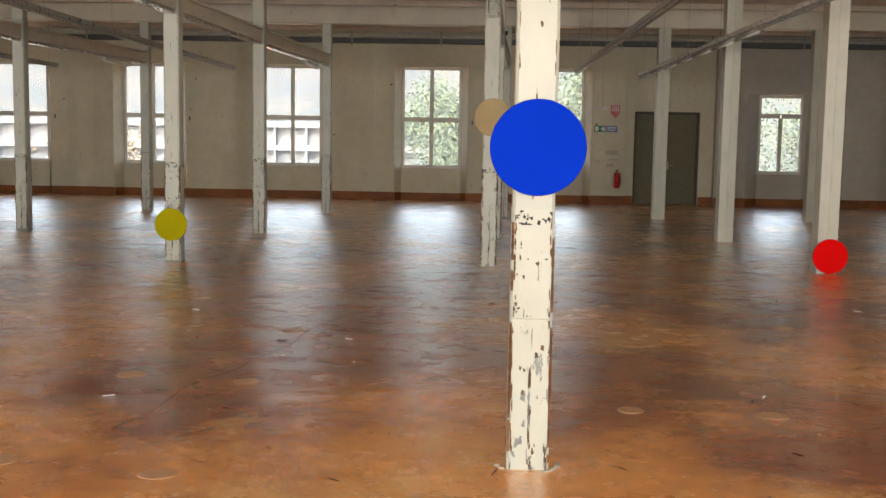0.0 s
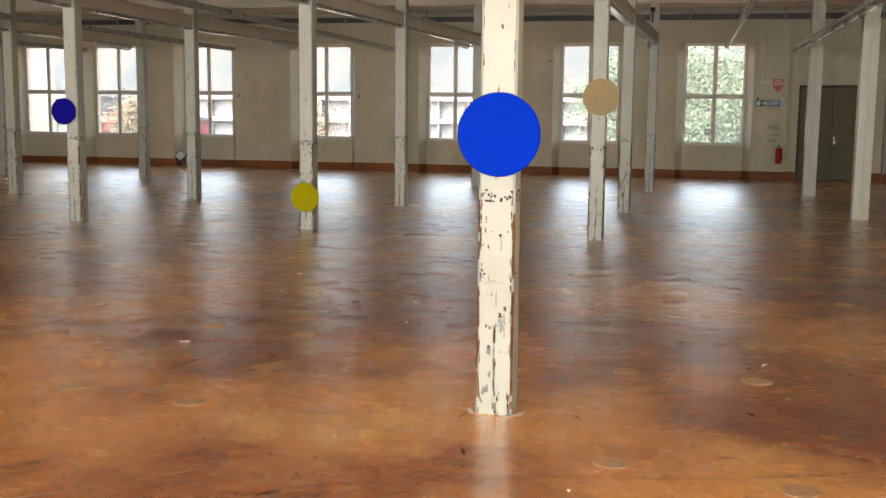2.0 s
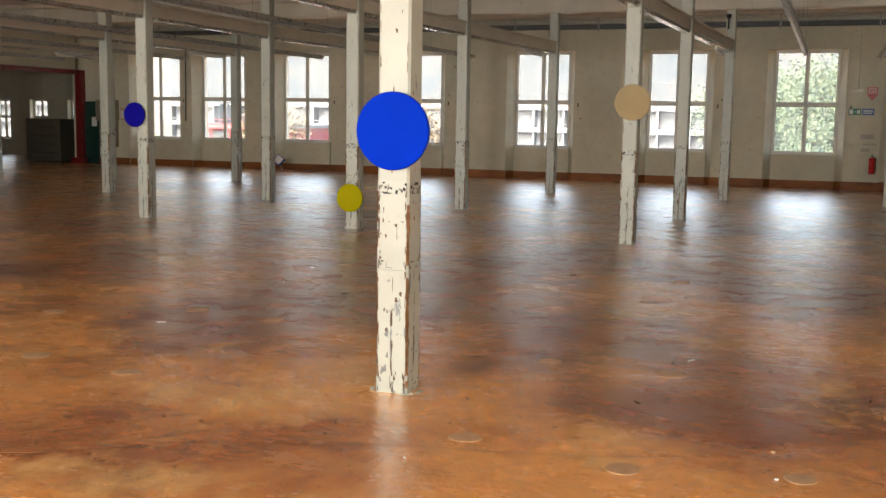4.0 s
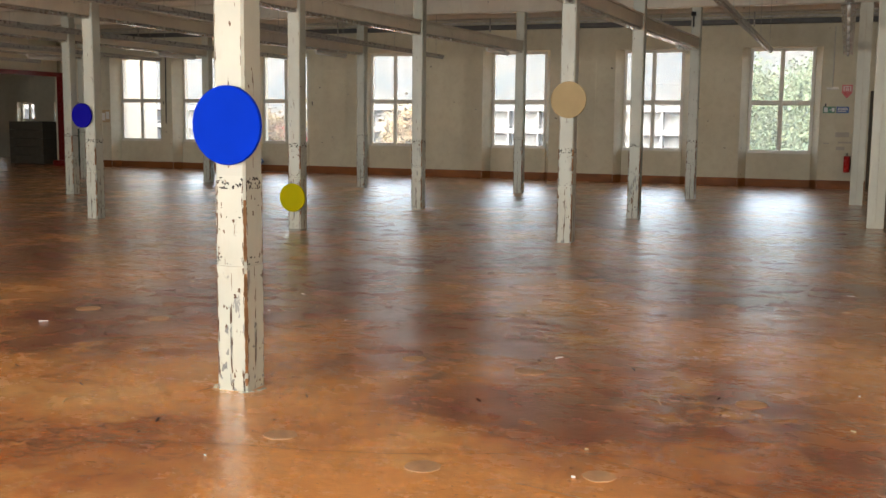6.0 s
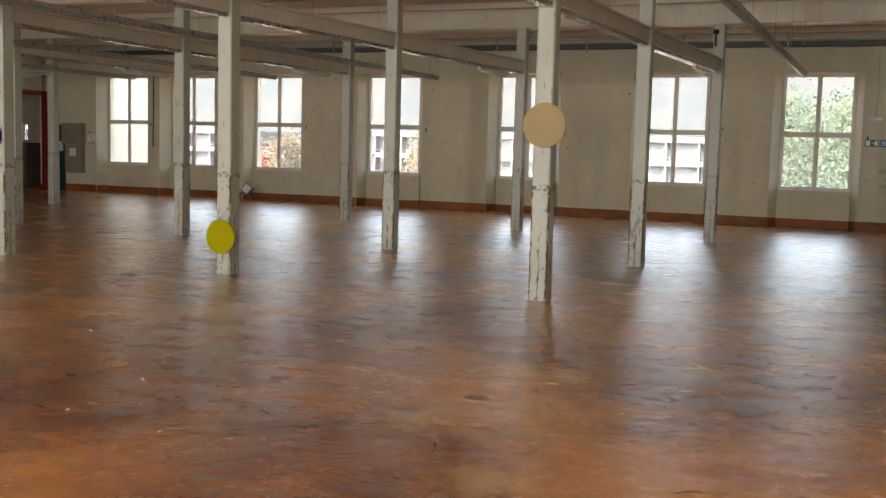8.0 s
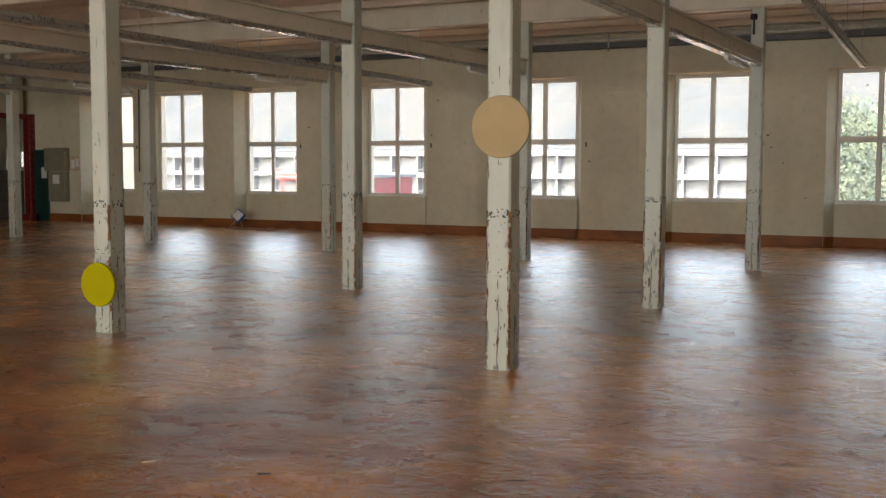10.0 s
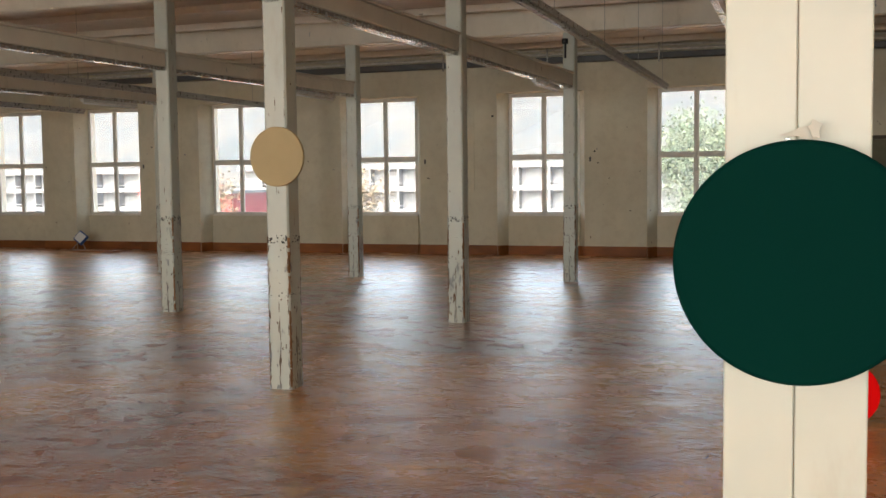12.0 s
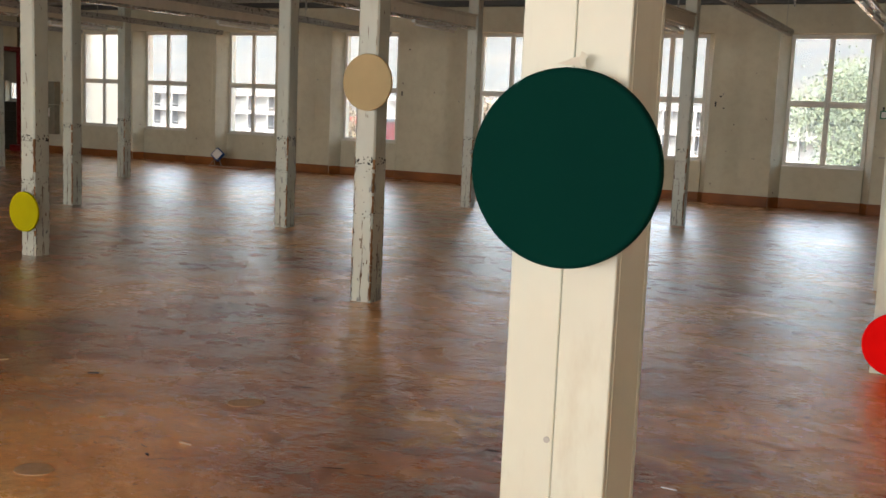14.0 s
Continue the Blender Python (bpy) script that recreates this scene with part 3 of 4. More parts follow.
# dark duct and pipes along the head of the north wall
duct = thing("duct", "dark metal duct along the head of the wall", "duct", "", "structure")
part("casing", boxes((WEST, EAST, NORTH - 0.34, NORTH - 0.12, 4.05, 4.17), bevel=0.01), M_DARKSTEEL, duct)
for zz, rr in ((4.23, 0.03), (4.32, 0.02)):
    part("pipe", tube((WEST, NORTH - 0.25, zz), (EAST, NORTH - 0.25, zz), rr), M_WHITEMETAL, duct, "thin white pipe", True)
xx = WEST + 1.0
while xx < EAST:
    part("hanger", boxes((xx - 0.015, xx + 0.015, NORTH - 0.36, NORTH - 0.34, 3.98, TOP - 0.01), bevel=0.002), M_STEEL, duct)
    xx += 2.3


# ---- coloured discs on the columns ----
def disc(name, x, y, z, dia, mat, label):
    """A thick round board with softly rounded rim, flat against the front of a column."""
    ob = thing(name, label, "disc", "coloured discs", at=(x, y, z))
    r, n, t = dia / 2, 72, 0.028
    prof = [(0.0, -t), (r - 0.006, -t), (r - 0.002, -t + 0.002), (r, -t + 0.006), (r, -0.004), (r - 0.004, 0.0), (0.0, 0.0)]
    bm = bmesh.new()
    rings = []
    for pr, py in prof[1:-1]:
        rings.append([bm.verts.new((pr * math.cos(2 * math.pi * i / n), py, pr * math.sin(2 * math.pi * i / n))) for i in range(n)])
    for a, b in zip(rings, rings[1:]):
        for i in range(n):
            bm.faces.new((a[i], a[(i + 1) % n], b[(i + 1) % n], b[i]))
    bm.faces.new(rings[0])
    bm.faces.new(rings[-1])
    part("board", bm, mat, ob)
    part("back_cleat", boxes((-0.06, 0.06, 0.0005, 0.016, -0.09, 0.09), bevel=0.003), M_STRAW, ob, "wooden cleat behind the disc")
    return ob


disc("disc", -0.08, -10.13 - W - 0.02, 1.535, 0.445, M_BLUEDISC, "bright ultramarine blue round disc on a chipped cream post")
disc("disc", -0.19, -1.955 - W - 0.02, 1.86, 0.47, M_BEIGE, "beige round disc on a chipped cream post")
disc("disc", -4.23, -1.955 - W - 0.022, 0.455, 0.41, M_YELLOW, "mustard yellow round disc low on a chipped post")
disc("disc", 4.01, -1.935 - 0.123 - 0.02, 0.218, 0.43, M_REDDISC, "bright red round disc at the foot of a white post")
disc("disc", -7.93, -1.955 - W - 0.02, 1.60, 0.38, M_DARKBLUE, "deep blue round disc on a chipped cream post")
disc("disc", 3.745, -7.76 - 0.1 - 0.018, 1.548, 0.348, M_GREEN, "dark green round disc on a smooth white post")

# ---- door bay, signs and extinguisher ----
door = thing("door_1", "closed grey-green steel double door", "door", "", "structure", at=(4.53, NORTH + 0.34, 0))
part("door_frame", boxes((-0.85, -0.79, -0.06, 0.06, 0, 2.42), (0.79, 0.85, -0.06, 0.06, 0, 2.42), (-0.79, 0.79, -0.06, 0.06, 2.35, 2.42), bevel=0.006), M_DOORFRAME, door)
for s in (-1, 1):
    a, b = sorted((s * 0.004, s * 0.788))
    leaf = part("door_leaf", boxes((a, b, -0.025, 0.025, 0.01, 2.345), bevel=0.006), M_DOOR, door)
    c, e = sorted((s * 0.09, s * 0.70))
    part("panel", boxes((c, e, -0.034, -0.026, 0.12, 2.22), bevel=0.004), M_DOOR, leaf)
part("handle", tube((0.06, -0.08, 1.02), (0.19, -0.08, 1.02), 0.011), M_STEEL, door, "steel lever handle", True)
part("handle_plate", boxes((0.04, 0.085, -0.036, -0.0265, 0.92, 1.12), bevel=0.003), M_STEEL, door)


def sign(name, x, z, w, h, mat, label, marks, mark_mat=None):
    """A flat sign on the wall, with its marks standing slightly proud."""
    ob = thing(name, label, "sign", at=(x, NORTH - 0.008, z))
    part("plate", boxes((-w / 2, w / 2, -0.004, 0.006, -h / 2, h / 2), bevel=0.001), mat, ob)
    for a, b, c, e in marks:
        part("mark", boxes((a * w, b * w, -0.0075, -0.0042, c * h, e * h)), mark_mat or M_SIGNWHITE, ob, "white mark")
    return ob


sign("exit_sign", 2.75, 1.95, 0.29, 0.16, M_SIGNGREEN, "green emergency exit sign with white pictogram",
     [(-0.42, -0.12, -0.36, 0.36), (0.0, 0.26, -0.05, 0.05), (0.2, 0.42, -0.3, 0.3)])
sign("blue_sign", 3.06, 1.95, 0.29, 0.16, M_SIGNBLUE, "blue sign with pale lines of small text",
     [(-0.4, 0.4, 0.18, 0.30), (-0.4, 0.4, -0.04, 0.08), (-0.4, 0.3, -0.28, -0.16)])
ob = thing("fire_sign", "red fire extinguisher sign pointing down", "sign", at=(3.14, NORTH - 0.008, 2.40))
bm = bmesh.new()
pts = [(-0.12, 0.16), (0.12, 0.16), (0.12, -0.04), (0.0, -0.17), (-0.12, -0.04)]
front = [bm.verts.new((a, -0.004, b)) for a, b in pts]
back = [bm.verts.new((a, 0.006, b)) for a, b in pts]
bm.faces.new(front)
bm.faces.new(back)
for i in range(5):
    bm.faces.new((front[i], front[(i + 1) % 5], back[(i + 1) % 5], back[i]))
part("plate", bm, M_RED, ob)
for d in ((-0.085, -0.065, 0.0, 0.13), (0.065, 0.085, 0.0, 0.13), (-0.06, 0.06, 0.112, 0.13), (-0.03, -0.012, 0.0, 0.09), (0.012, 0.03, 0.0, 0.09)):
    part("mark", boxes((d[0], d[1], -0.0075, -0.0042, d[2], d[3])), M_SIGNWHITE, ob, "white mark")

ex = thing("fire_extinguisher", "red fire extinguisher with black hose on the wall", "fire extinguisher", at=(3.22, NORTH - 0.115, 0.42))
bm = tube((0, 0, 0), (0, 0, 0.40), 0.075, 20)
part("cylinder", bevelled(bm, 0.012), M_RED, ex, "", True)
part("neck", tube((0, 0, 0.40), (0, 0, 0.45), 0.025), M_STEEL, ex, "metal neck", True)
part("lever", boxes((-0.012, 0.012, -0.1, 0.03, 0.45, 0.48), bevel=0.004), M_BLACK, ex, "black lever")
part("hose", tube((0.07, -0.03, 0.40), (0.085, -0.03, 0.08), 0.012), M_BLACK, ex, "black rubber hose", True)
part("wall_bracket", boxes((-0.03, 0.03, 0.07, 0.113, 0.1, 0.35), bevel=0.004), M_STEEL, ex)

jb = thing("junction_box", "white cable box with a conduit up the wall", "junction box", at=(2.80, NORTH - 0.003, 2.47))
part("case", boxes((-0.14, 0.14, -0.07, 0.0, -0.035, 0.035), bevel=0.008), M_WHITEMETAL, jb)
part("conduit", tube((0.0, -0.02, 0.036), (0.0, -0.02, 1.5), 0.012), M_WHITEMETAL, jb, "thin conduit", True)

for a, b, c, e in ((2.65, 2.78, 1.11, 1.14), (2.92, 3.24, 1.28, 1.40), (2.95, 3.15, 0.96, 1.05), (3.0, 3.3, 1.13, 1.17)):
    solid("plaster_patch", boxes((a, b, NORTH - 0.006, NORTH - 0.001, c, e), bevel=0.002), M_WALL_GREY, "bare grey patch in the plaster", "patch", "structure")

# ---- things by the window wall ----
wl_ = thing("work_lamp", "blue and white work lamp on a wire stand", "work lamp", at=(-13.35, NORTH - 0.25, 0.0))
head_ = part("lamp_head", boxes((-0.14, 0.14, -0.05, 0.05, -0.14, 0.14), bevel=0.02), M_BLUECLOTH, wl_)
head_.matrix_local = pose(0, 0, 0.30, -25, 35, 0)
part("lens", boxes((-0.11, 0.11, -0.058, -0.051, -0.11, 0.11), bevel=0.003), M_SIGNWHITE, head_, "pale glass lens")
for a, b in (((-0.24, -0.06, 0.006), (-0.02, 0.0, 0.24)), ((0.20, -0.1, 0.006), (0.02, 0.0, 0.22)), ((0.02, 0.14, 0.006), (0.0, 0.03, 0.24)), ((-0.24, -0.06, 0.008), (0.20, -0.1, 0.008))):
    part("stand_rod", tube(a, b, 0.008, 8), M_STEEL, wl_)
bd = solid("board", boxes((-13.1, -11.9, NORTH - 0.95, NORTH - 0.55, 0.001, 0.025), bevel=0.004), M_SKIRT, "flat red-brown board lying on the floor", "board")
for k in range(7):
    a = random.uniform(0, 3.1)
    px, py = -12.1 + random.uniform(-0.25, 0.25), NORTH - 0.35 + random.uniform(-0.15, 0.1)
    solid("offcut", tube((px - 0.13 * math.cos(a), py - 0.1 * math.sin(a), 0.02 + 0.012 * k * 0.3), (px + 0.13 * math.cos(a), py + 0.1 * math.sin(a), 0.03 + 0.012 * k * 0.3), 0.014, 5),
          M_SKIRT, "small red-brown timber offcut on the floor", "offcut", "", "offcuts")
hk = thing("lamp_hook", "black hooked fitting on a post near the window wall", "hook", at=(0.17 - 0.05, 7.04 - 0.13, 3.55))
part("arm", tube((0, 0, 0), (0, 0, 0.22), 0.016), M_BLACK, hk, "", True)
part("shade", tube((0, -0.02, 0.22), (0, -0.02, 0.30), 0.05), M_BLACK, hk, "", True)

# ---- small fittings on the window wall ----
for c in NORTH_WINDOWS:
    sh = thing("shutter_hook", "small dark iron shutter hook on the plaster", "hook", "shutter hooks", at=(c + SPLAY + 0.12, NORTH - 0.002, 2.05))
    part("plate", boxes((-0.018, 0.018, -0.006, 0.0, -0.05, 0.05), bevel=0.002), M_BLACK, sh)
    part("pin", tube((0.0, -0.006, 0.02), (0.0, -0.05, 0.03), 0.008, 8), M_BLACK, sh, "", True)
rnd = random.Random(11)
for k in range(60):
    px, pz = rnd.uniform(-17, 2.4), rnd.uniform(0.4, 3.3)
    if min(abs(px - c) for c in NORTH_WINDOWS) < SPLAY + 0.06:
        continue
    bm = bmesh.new()
    ragged(bm, lambda u, z: (px + u, NORTH - 0.0015, z), 0.0, pz, rnd.uniform(0.01, 0.04), rnd.uniform(0.008, 0.03), 0.06, (0.3, 3.4), rnd)
    solid("plaster_chip", bm, rnd.choice((M_BAREWOOD, M_PRIMER, M_DARKCHIP)), "small chip knocked out of the plaster", "chip", "structure", "plaster chips")
for px, z0, z1 in ((-14.15, 1.3, 3.0), (-3.5, 1.4, 3.2), (-10.9, 1.3, 3.0)):
    solid("wall_panel", boxes((px - 0.38, px + 0.38, NORTH - 0.012, NORTH - 0.001, z0, z1), bevel=0.004), M_WALL, "flush painted panel on the plaster wall", "panel", "structure", "wall panels")
cd = solid("wall_cable", tube((-16.78, NORTH - 0.02, 1.4), (-16.75, NORTH - 0.02, 3.9), 0.016, 8), M_BLACK, "dark cable hanging down the plaster wall", "cable", "structure", "", True)

# ---- west end ----
rp = thing("portal_frame", "dark red steel frame of the opening to the next hall", "portal", "", "structure")
part("post", boxes((WEST - 0.05, WEST + 0.2, NORTH - 0.22, NORTH - 0.002, 0, 3.0), bevel=0.01), M_DARKRED, rp)
part("lintel", boxes((WEST + 0.002, WEST + 0.12, 3.0, NORTH - 0.225, 2.86, 3.0), bevel=0.01), M_DARKRED, rp)
part("foot", boxes((WEST - 0.1, WEST + 0.42, NORTH - 0.45, NORTH - 0.225, 0.0, 0.18), bevel=0.02), M_DARKRED, rp)
gd = thing("door_2", "narrow dark green door with a pale notice", "door", "", "structure", at=(-20.38, NORTH - 0.035, 0))
part("door_leaf", boxes((-0.3, 0.3, -0.03, 0.02, 0, 2.0), bevel=0.006), M_GREENDOOR, gd)
part("notice", boxes((0.05, 0.25, -0.036, -0.031, 1.2, 1.5)), M_SIGNWHITE, gd, "white paper notice")
cb = thing("switch_cabinet", "grey electrical cabinet on the wall", "cabinet", at=(-19.66, NORTH - 0.002, 1.5))
part("case", boxes((-0.4, 0.36, -0.22, 0, -0.1, 0.55), bevel=0.01), M_GREY, cb)
part("lower_case", boxes((-0.28, 0.33, -0.2, 0, -0.95, -0.11), bevel=0.01), M_GREY, cb)
part("plate", boxes((-0.1, 0.15, -0.206, -0.201, -0.45, -0.2)), M_SIGNWHITE, cb, "pale plate")
nb = thing("notice_board", "small brown notice board with papers", "notice board", at=(-19.09, NORTH - 0.002, 1.62))
part("board", boxes((-0.16, 0.16, -0.02, 0, -0.2, 0.2), bevel=0.004), M_STRAW, nb)
part("paper", boxes((-0.14, -0.02, -0.024, -0.0205, -0.14, 0.1)), M_SIGNWHITE, nb, "white paper")
part("paper", boxes((0.015, 0.14, -0.024, -0.0205, -0.1, 0.14)), M_SIGNWHITE, nb, "white paper")
ck = thing("crate", "dark wooden crate standing in the next hall", "crate", at=(-22.4, 12.9, 0))
for k in range(5):
    part("slat", boxes((-0.7, 0.7, -0.5, 0.5, 0.02 + 0.28 * k, 0.295 + 0.28 * k), bevel=0.006), M_DOORFRAME, ck)

# ---- outside ----
GROUND = -5.5
solid("ground", boxes((-900, 900, NORTH + 1.0, 1500, GROUND - 1, GROUND)), plain("grass", (0.045, 0.06, 0.025), 0.9, vary=0.3, scale=0.2), "grassy ground outside", "ground", "structure")

M_FACADE = plain("white_facade", (0.165, 0.165, 0.165), 0.7, vary=0.05, scale=0.5)
M_FACADEGLASS = plain("dark_window_glass", (0.085, 0.095, 0.10), 0.4, vary=0.1)
M_REDFACADE = plain("red_facade", (0.30, 0.035, 0.03), 0.7, vary=0.08, scale=0.5)
M_ROOF = plain("grey_roof", (0.2, 0.2, 0.2), 0.7)


def apartment(x, y, w, storeys, facade):
    """A block of flats with slabs, balconies and windows."""
    ob = thing("apartment_building", "pale block of flats with long balconies, seen beyond the windows", "building", "buildings outside", at=(x, y, GROUND))
    part("wall", boxes((-w / 2, w / 2, 0, 12, 0, 2.9 * storeys)), facade, ob)
    part("roof", boxes((-w / 2 - 0.4, w / 2 + 0.4, -0.6, 12.4, 2.9 * storeys, 2.9 * storeys + 0.35)), M_ROOF, ob)
    bays = int(w / 4)
    for s in range(storeys):
        z = 2.9 * s
        part("balcony", boxes((-w / 2, w / 2, -1.6, -0.01, z + 2.7, z + 2.88), (-w / 2, w / 2, -1.6, -1.55, z + 3.72, z + 3.80), (-w / 2, w / 2, -1.6, -1.55, z + 3.05, z + 3.35)), facade, ob)
        for b in range(bays):
            x0 = -w / 2 + 4 * b + 0.5
            part("window", boxes((x0, x0 + 2.4, -0.06, -0.005, z + 0.5, z + 2.4)), M_FACADEGLASS, ob)
            part("divider", boxes((x0 + 3.1, x0 + 3.3, -1.5, -0.02, z + 0.2, z + 2.69)), facade, ob)
    return ob


apartment(-34, 118, 72, 3, M_FACADE)
apartment(-118, 130, 56, 3, M_FACADE)
apartment(-62, 92, 11, 2, M_REDFACADE)
M_BARK = plain("bark", (0.10, 0.07, 0.05), 0.9, vary=0.3, scale=5)
M_LEAF_GREEN = leaf_material("green_leaves", (0.085, 0.120, 0.080), (0.120, 0.140, 0.085))
M_LEAF_GOLD = leaf_material("autumn_leaves", (0.17, 0.145, 0.085), (0.165, 0.115, 0.075))


def tree(x, y, h, spread, leaves, n, label):
    """Tapered trunk, limbs and a ragged crown of small leaf clumps."""
    ob = thing("tree", label, "tree", "trees outside", at=(x, y, GROUND))
    rnd = random.Random(int(x * 31 + y * 7))
    bm = bmesh.new()
    bmesh.ops.create_cone(bm, cap_ends=True, segments=8, radius1=h * 0.025, radius2=h * 0.008, depth=h * 0.8, matrix=Matrix.Translation((0, 0, h * 0.4)))
    tips = []
    for k in range(11):
        z = h * rnd.uniform(0.28, 0.75)
        a = rnd.uniform(0, 6.28)
        r = spread * rnd.uniform(0.5, 1.0)
        tip = (r * math.cos(a), r * math.sin(a), z + h * rnd.uniform(0.05, 0.25))
        tube((0, 0, z), tip, h * 0.006, 5, bm)
        tips.append(tip)
    part("trunk", bm, M_BARK, ob)
    bm = bmesh.new()
    for k in range(n):
        tx, ty, tz = tips[k % len(tips)]
        f = rnd.uniform(0.3, 1.1)
        s = spread * 0.28
        p = Vector((tx * f + rnd.gauss(0, s), ty * f + rnd.gauss(0, s), tz + rnd.gauss(0, s)))
        u = Vector((rnd.gauss(0, 1), rnd.gauss(0, 1), rnd.gauss(0, 1))).normalized()
        v = u.orthogonal().normalized()
        q = u.cross(v)
        r = rnd.uniform(0.06, 0.14)
        vs = [bm.verts.new(p + v * r * a + q * r * b) for a, b in ((-1, -0.4), (0.2, -0.9), (1, 0.3), (-0.1, 0.9))]
        bm.faces.new(vs)
    part("crown", bm, leaves, ob)
    return ob


for x, y, h, s, mt, n in ((3.4, 56, 11.0, 3.8, M_LEAF_GREEN, 42000), (-3.0, 66, 10.0, 3.4, M_LEAF_GREEN, 28000), (9, 60, 12, 4.4, M_LEAF_GREEN, 36000), (14.5, 54, 12, 4.4, M_LEAF_GREEN, 10000),
                          (-27, 58, 7.6, 2.4, M_LEAF_GOLD, 7000), (-44, 66, 8.0, 2.6, M_LEAF_GOLD, 7000), (24, 62, 11, 4.0, M_LEAF_GREEN, 6000)):
    tree(x, y, h, s, mt, n, "autumn tree outside the windows")

# wooded hillside far behind
bm = bmesh.new()
nx, ny = 60, 14
grid = [[bm.verts.new((-400 + 800 * i / nx, 155 + 14 * j, GROUND + 50 * (1 - math.exp(-j / 4.0)) + 5 * noise.noise((i * 0.4, j * 0.5, 0)))) for i in range(nx + 1)] for j in range(ny + 1)]
for j in range(ny):
    for i in range(nx):
        bm.faces.new((grid[j][i], grid[j][i + 1], grid[j + 1][i + 1], grid[j + 1][i]))
k = Mat("wooded_hill", (0.2, 0.2, 0.2), 0.95)
hc = k.coords(world=True)
k.colour(k.mix(k.noise(hc, 0.11, 8, 0.75, 0.38, 0.62), (0.040, 0.049, 0.052), (0.069, 0.067, 0.060)))
solid("backdrop", bm, k.m, "hazy wooded hillside", "hill", "structure")

# ---- marks on the floor ----
def floor_patch(x, y, rx, ry, rnd):
    """A round filled hole, almost flush with the floor."""
    bm = bmesh.new()
    m = 28
    top = [bm.verts.new((rx * rnd.uniform(0.95, 1.05) * math.cos(2 * math.pi * i / m), ry * rnd.uniform(0.95, 1.05) * math.sin(2 * math.pi * i / m), 0.0025)) for i in range(m)]
    low = [bm.verts.new((v.co.x * 1.03, v.co.y * 1.03, -0.002)) for v in top]
    bm.faces.new(top)
    for i in range(m):
        bm.faces.new((top[i], top[(i + 1) % m], low[(i + 1) % m], low[i]))
    ob = solid("floor_patch", bm, M_PALEPATCH, "round pale filled patch flush in the screed floor", "floor patch", "structure", "floor patches")
    ob.matrix_world = pose(x, y, 0, 0, 0, rnd.uniform(0, 360))


rnd = random.Random(5)
for x, y in ((-2.63, -10.3), (-1.81, -10.44), (-1.82, -8.56), (-2.61, -8.43), (0.6, -10.88), (1.44, -11.05), (1.38, -9.1), (-1.83, -6.75), (2.75, -9.35), (0.57, -9.05),
             (2.22, -10.87), (0.81, -6.45), (0.91, -5.08), (-3.6, -9.0), (-0.6, -6.3), (2.3, -6.1), (4.9, -10.8)):
    floor_patch(x, y, rnd.uniform(0.075, 0.10), rnd.uniform(0.075, 0.10), rnd)


def strip_mesh(points, width, z):
    """A thin ribbon that lies on the floor along a polyline."""
    bm = bmesh.new()
    prev = None
    for i, (x, y) in enumerate(points):
        x2, y2 = points[min(i + 1, len(points) - 1)]
        x1, y1 = points[max(i - 1, 0)]
        d = Vector((x2 - x1, y2 - y1)).normalized() * width * 0.5
        pair = (bm.verts.new((x - d.y, y + d.x, z)), bm.verts.new((x + d.y, y - d.x, z)))
        if prev:
            bm.faces.new((prev[0], prev[1], pair[1], pair[0]))
        prev = pair
    return bm


def wander(x, y, heading, step, n, jitter, rnd):
    pts = [(x, y)]
    for _ in range(n):
        heading += rnd.gauss(0, jitter)
        x, y = x + step * math.cos(heading), y + step * math.sin(heading)
        pts.append((x, y))
    return pts


for x, y, h, n in ((-2.3, -9.8, 1.2, 60), (-6, -10.3, 0.03, 130), (-5, -4.2, -0.02, 110), (-6, 0.3, 0.02, 120), (1.0, -10.3, -0.15, 50), (-2.6, -12.4, 0.05, 60), (-9, 4.4, 0.0, 140)):
    solid("floor_crack", strip_mesh(wander(x, y, h, 0.08, n, 0.09, rnd), 0.004, 0.0022), M_CRACK, "fine dark crack in the screed floor", "crack", "structure", "floor cracks")
for x, y, h, n in ((1.9, -11.1, -0.25, 26), (-2.1, -12.15, 0.45, 18), (-2.05, -12.3, 0.45, 16)):
    solid("floor_scratch", strip_mesh(wander(x, y, h, 0.06, n, 0.05, rnd), 0.010, 0.0024), M_PALEPATCH, "pale scratch across the screed floor", "scratch", "structure", "floor scratches")
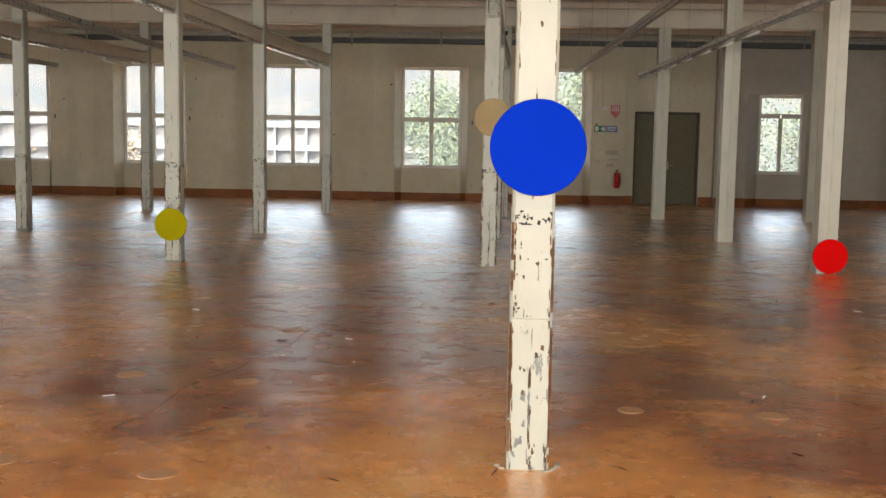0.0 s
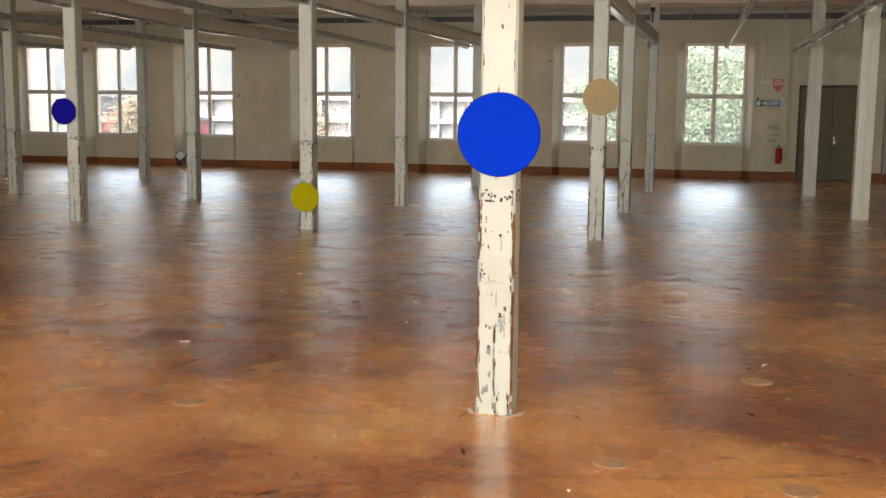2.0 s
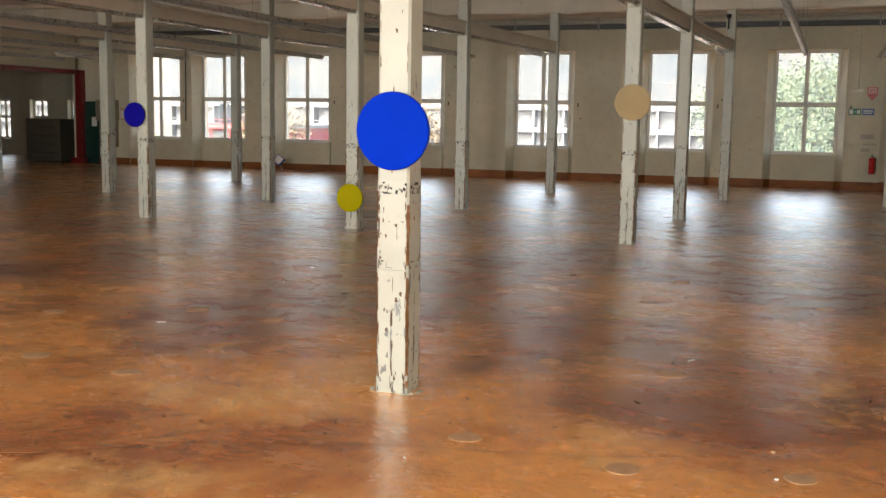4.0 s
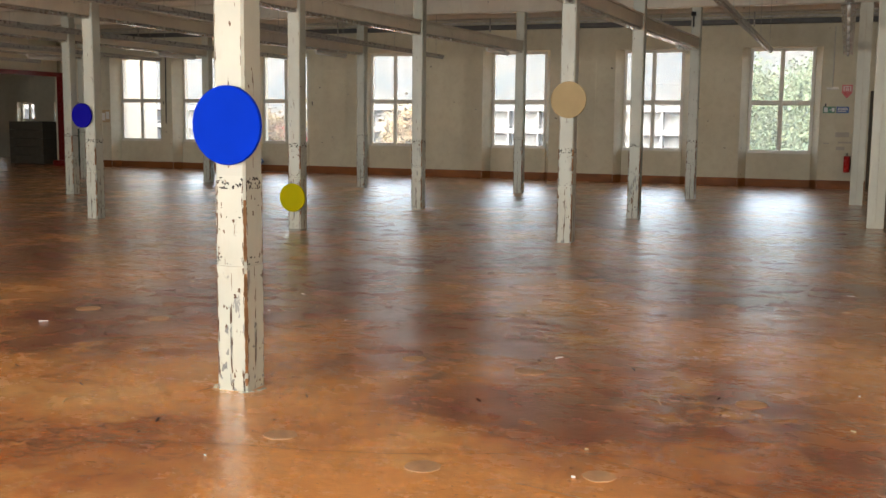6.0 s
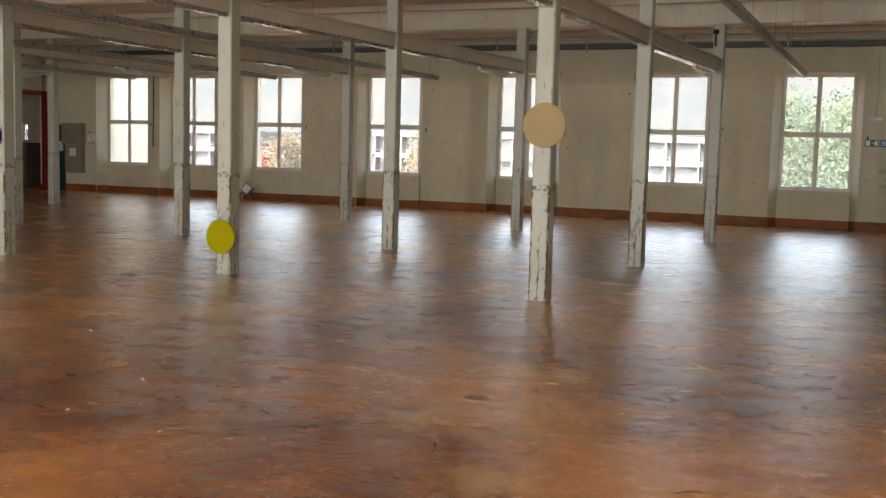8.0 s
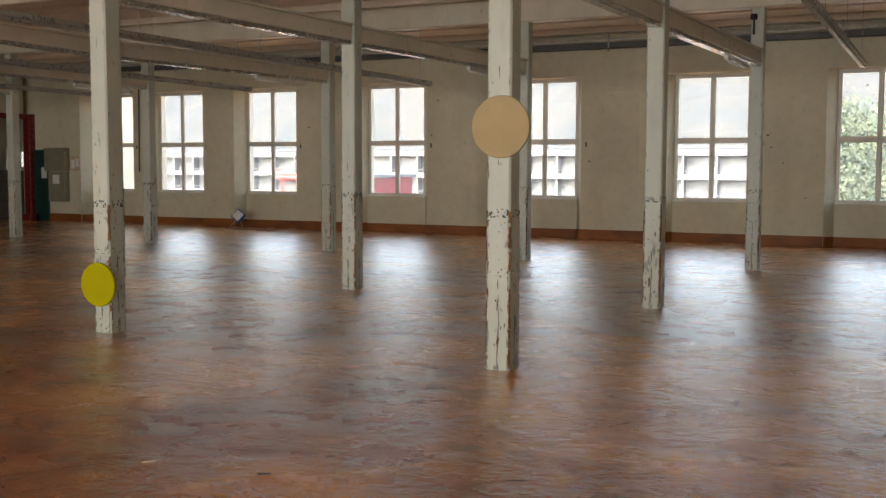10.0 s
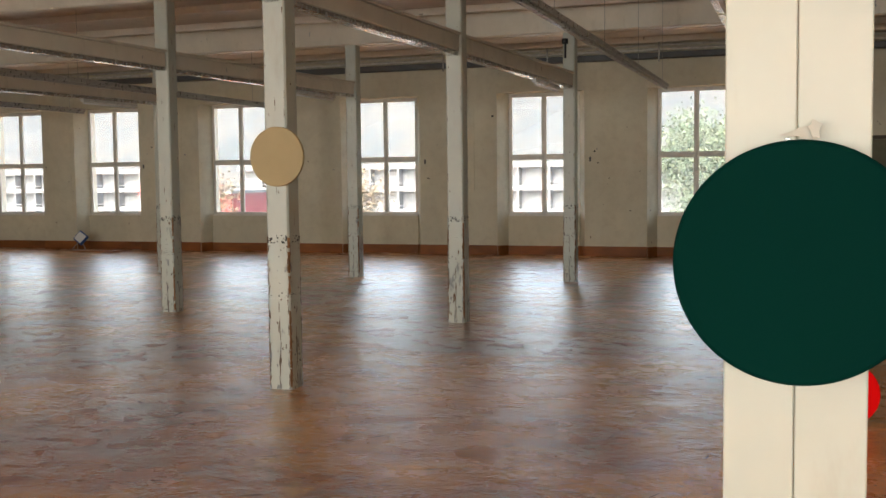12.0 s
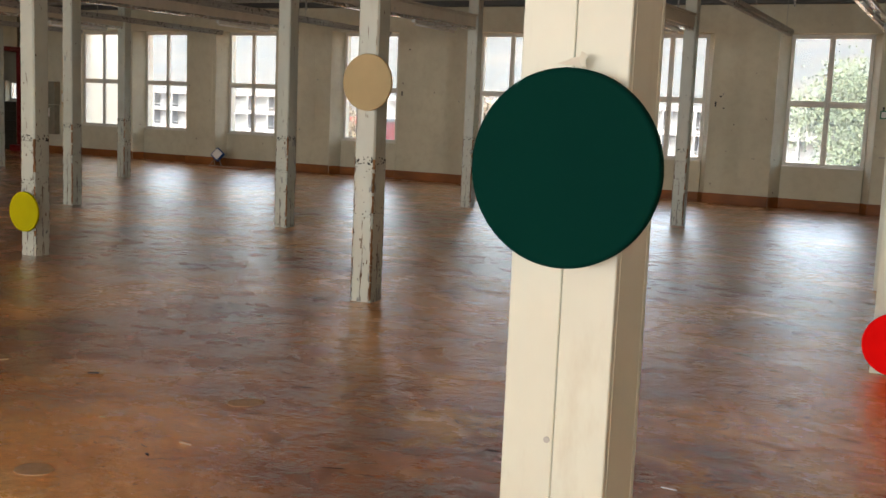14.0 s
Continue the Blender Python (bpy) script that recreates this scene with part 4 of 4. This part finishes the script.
for k in range(46):
    x, y = rnd.uniform(-3.5, 4.5), rnd.uniform(-12.6, -5.0)
    a = rnd.uniform(0, 6.28)
    ln = rnd.choice((0.012, 0.018, 0.03, 0.07))
    solid("splinter", tube((x, y, 0.005), (x + ln * math.cos(a), y + ln * math.sin(a), 0.006), rnd.uniform(0.003, 0.006), 5),
          rnd.choice((M_STRAW, M_STRAW, M_SIGNWHITE, M_CRACK)), "small splinter of debris on the floor", "splinter", "", "splinters")
for k in range(14):
    a = rnd.uniform(-2.9, 0.4)
    x, y = -0.09 + 0.15 * math.cos(a), -10.13 + 0.15 * math.sin(a)
    solid("paint_flake", boxes((x - 0.012, x + 0.012, y - 0.008, y + 0.008, 0.001, 0.006), bevel=0.001), M_COLUMN_WHITE, "loose pale paint flake at the foot of a post", "paint flake", "", "paint flakes")
bm = bmesh.new()
ragged(bm, lambda u, z: (3.75 + u, -7.878 + 0.12 * u, z), 0.0, 1.732, 0.03, 0.010, 0.05, (1.723, 1.757), rnd)
ragged(bm, lambda u, z: (3.765 + u, -7.884 - 0.2 * u, z), 0.0, 1.737, 0.012, 0.016, 0.03, (1.723, 1.762), rnd)
solid("tape_scrap", bm, M_TAPE, "crumpled scrap of pale tape above a green disc", "tape")

# scuffs and scratches all over the floor, too many to count
rnd = random.Random(21)
for name, mat, n, label in (("floor_scuffs", M_CRACK, 1100, "short dark scuffs scattered over the floor"), ("floor_scrapes", M_PALEPATCH, 150, "pale scrapes scattered over the floor")):
    bm = bmesh.new()
    for _ in range(n):
        x, y = rnd.uniform(-10, 7), rnd.triangular(-13.0, 10.5, -2.0)
        a = rnd.gauss(0.2, 0.7)
        ln, wd = rnd.uniform(0.015, 0.08), rnd.uniform(0.003, 0.010)
        d, e = Vector((math.cos(a), math.sin(a), 0)) * ln, Vector((-math.sin(a), math.cos(a), 0)) * wd
        p = Vector((x, y, 0.0016))
        bm.faces.new([bm.verts.new(p + d * i + e * j) for i, j in ((-1, 0), (-0.3, -rnd.uniform(0.4, 1)), (0.5, -rnd.uniform(0.3, 1)), (1, 0.1), (0.4, rnd.uniform(0.3, 1)), (-0.5, rnd.uniform(0.3, 0.9)))])
    solid(name, bm, mat, label, "scuffs", "stuff")
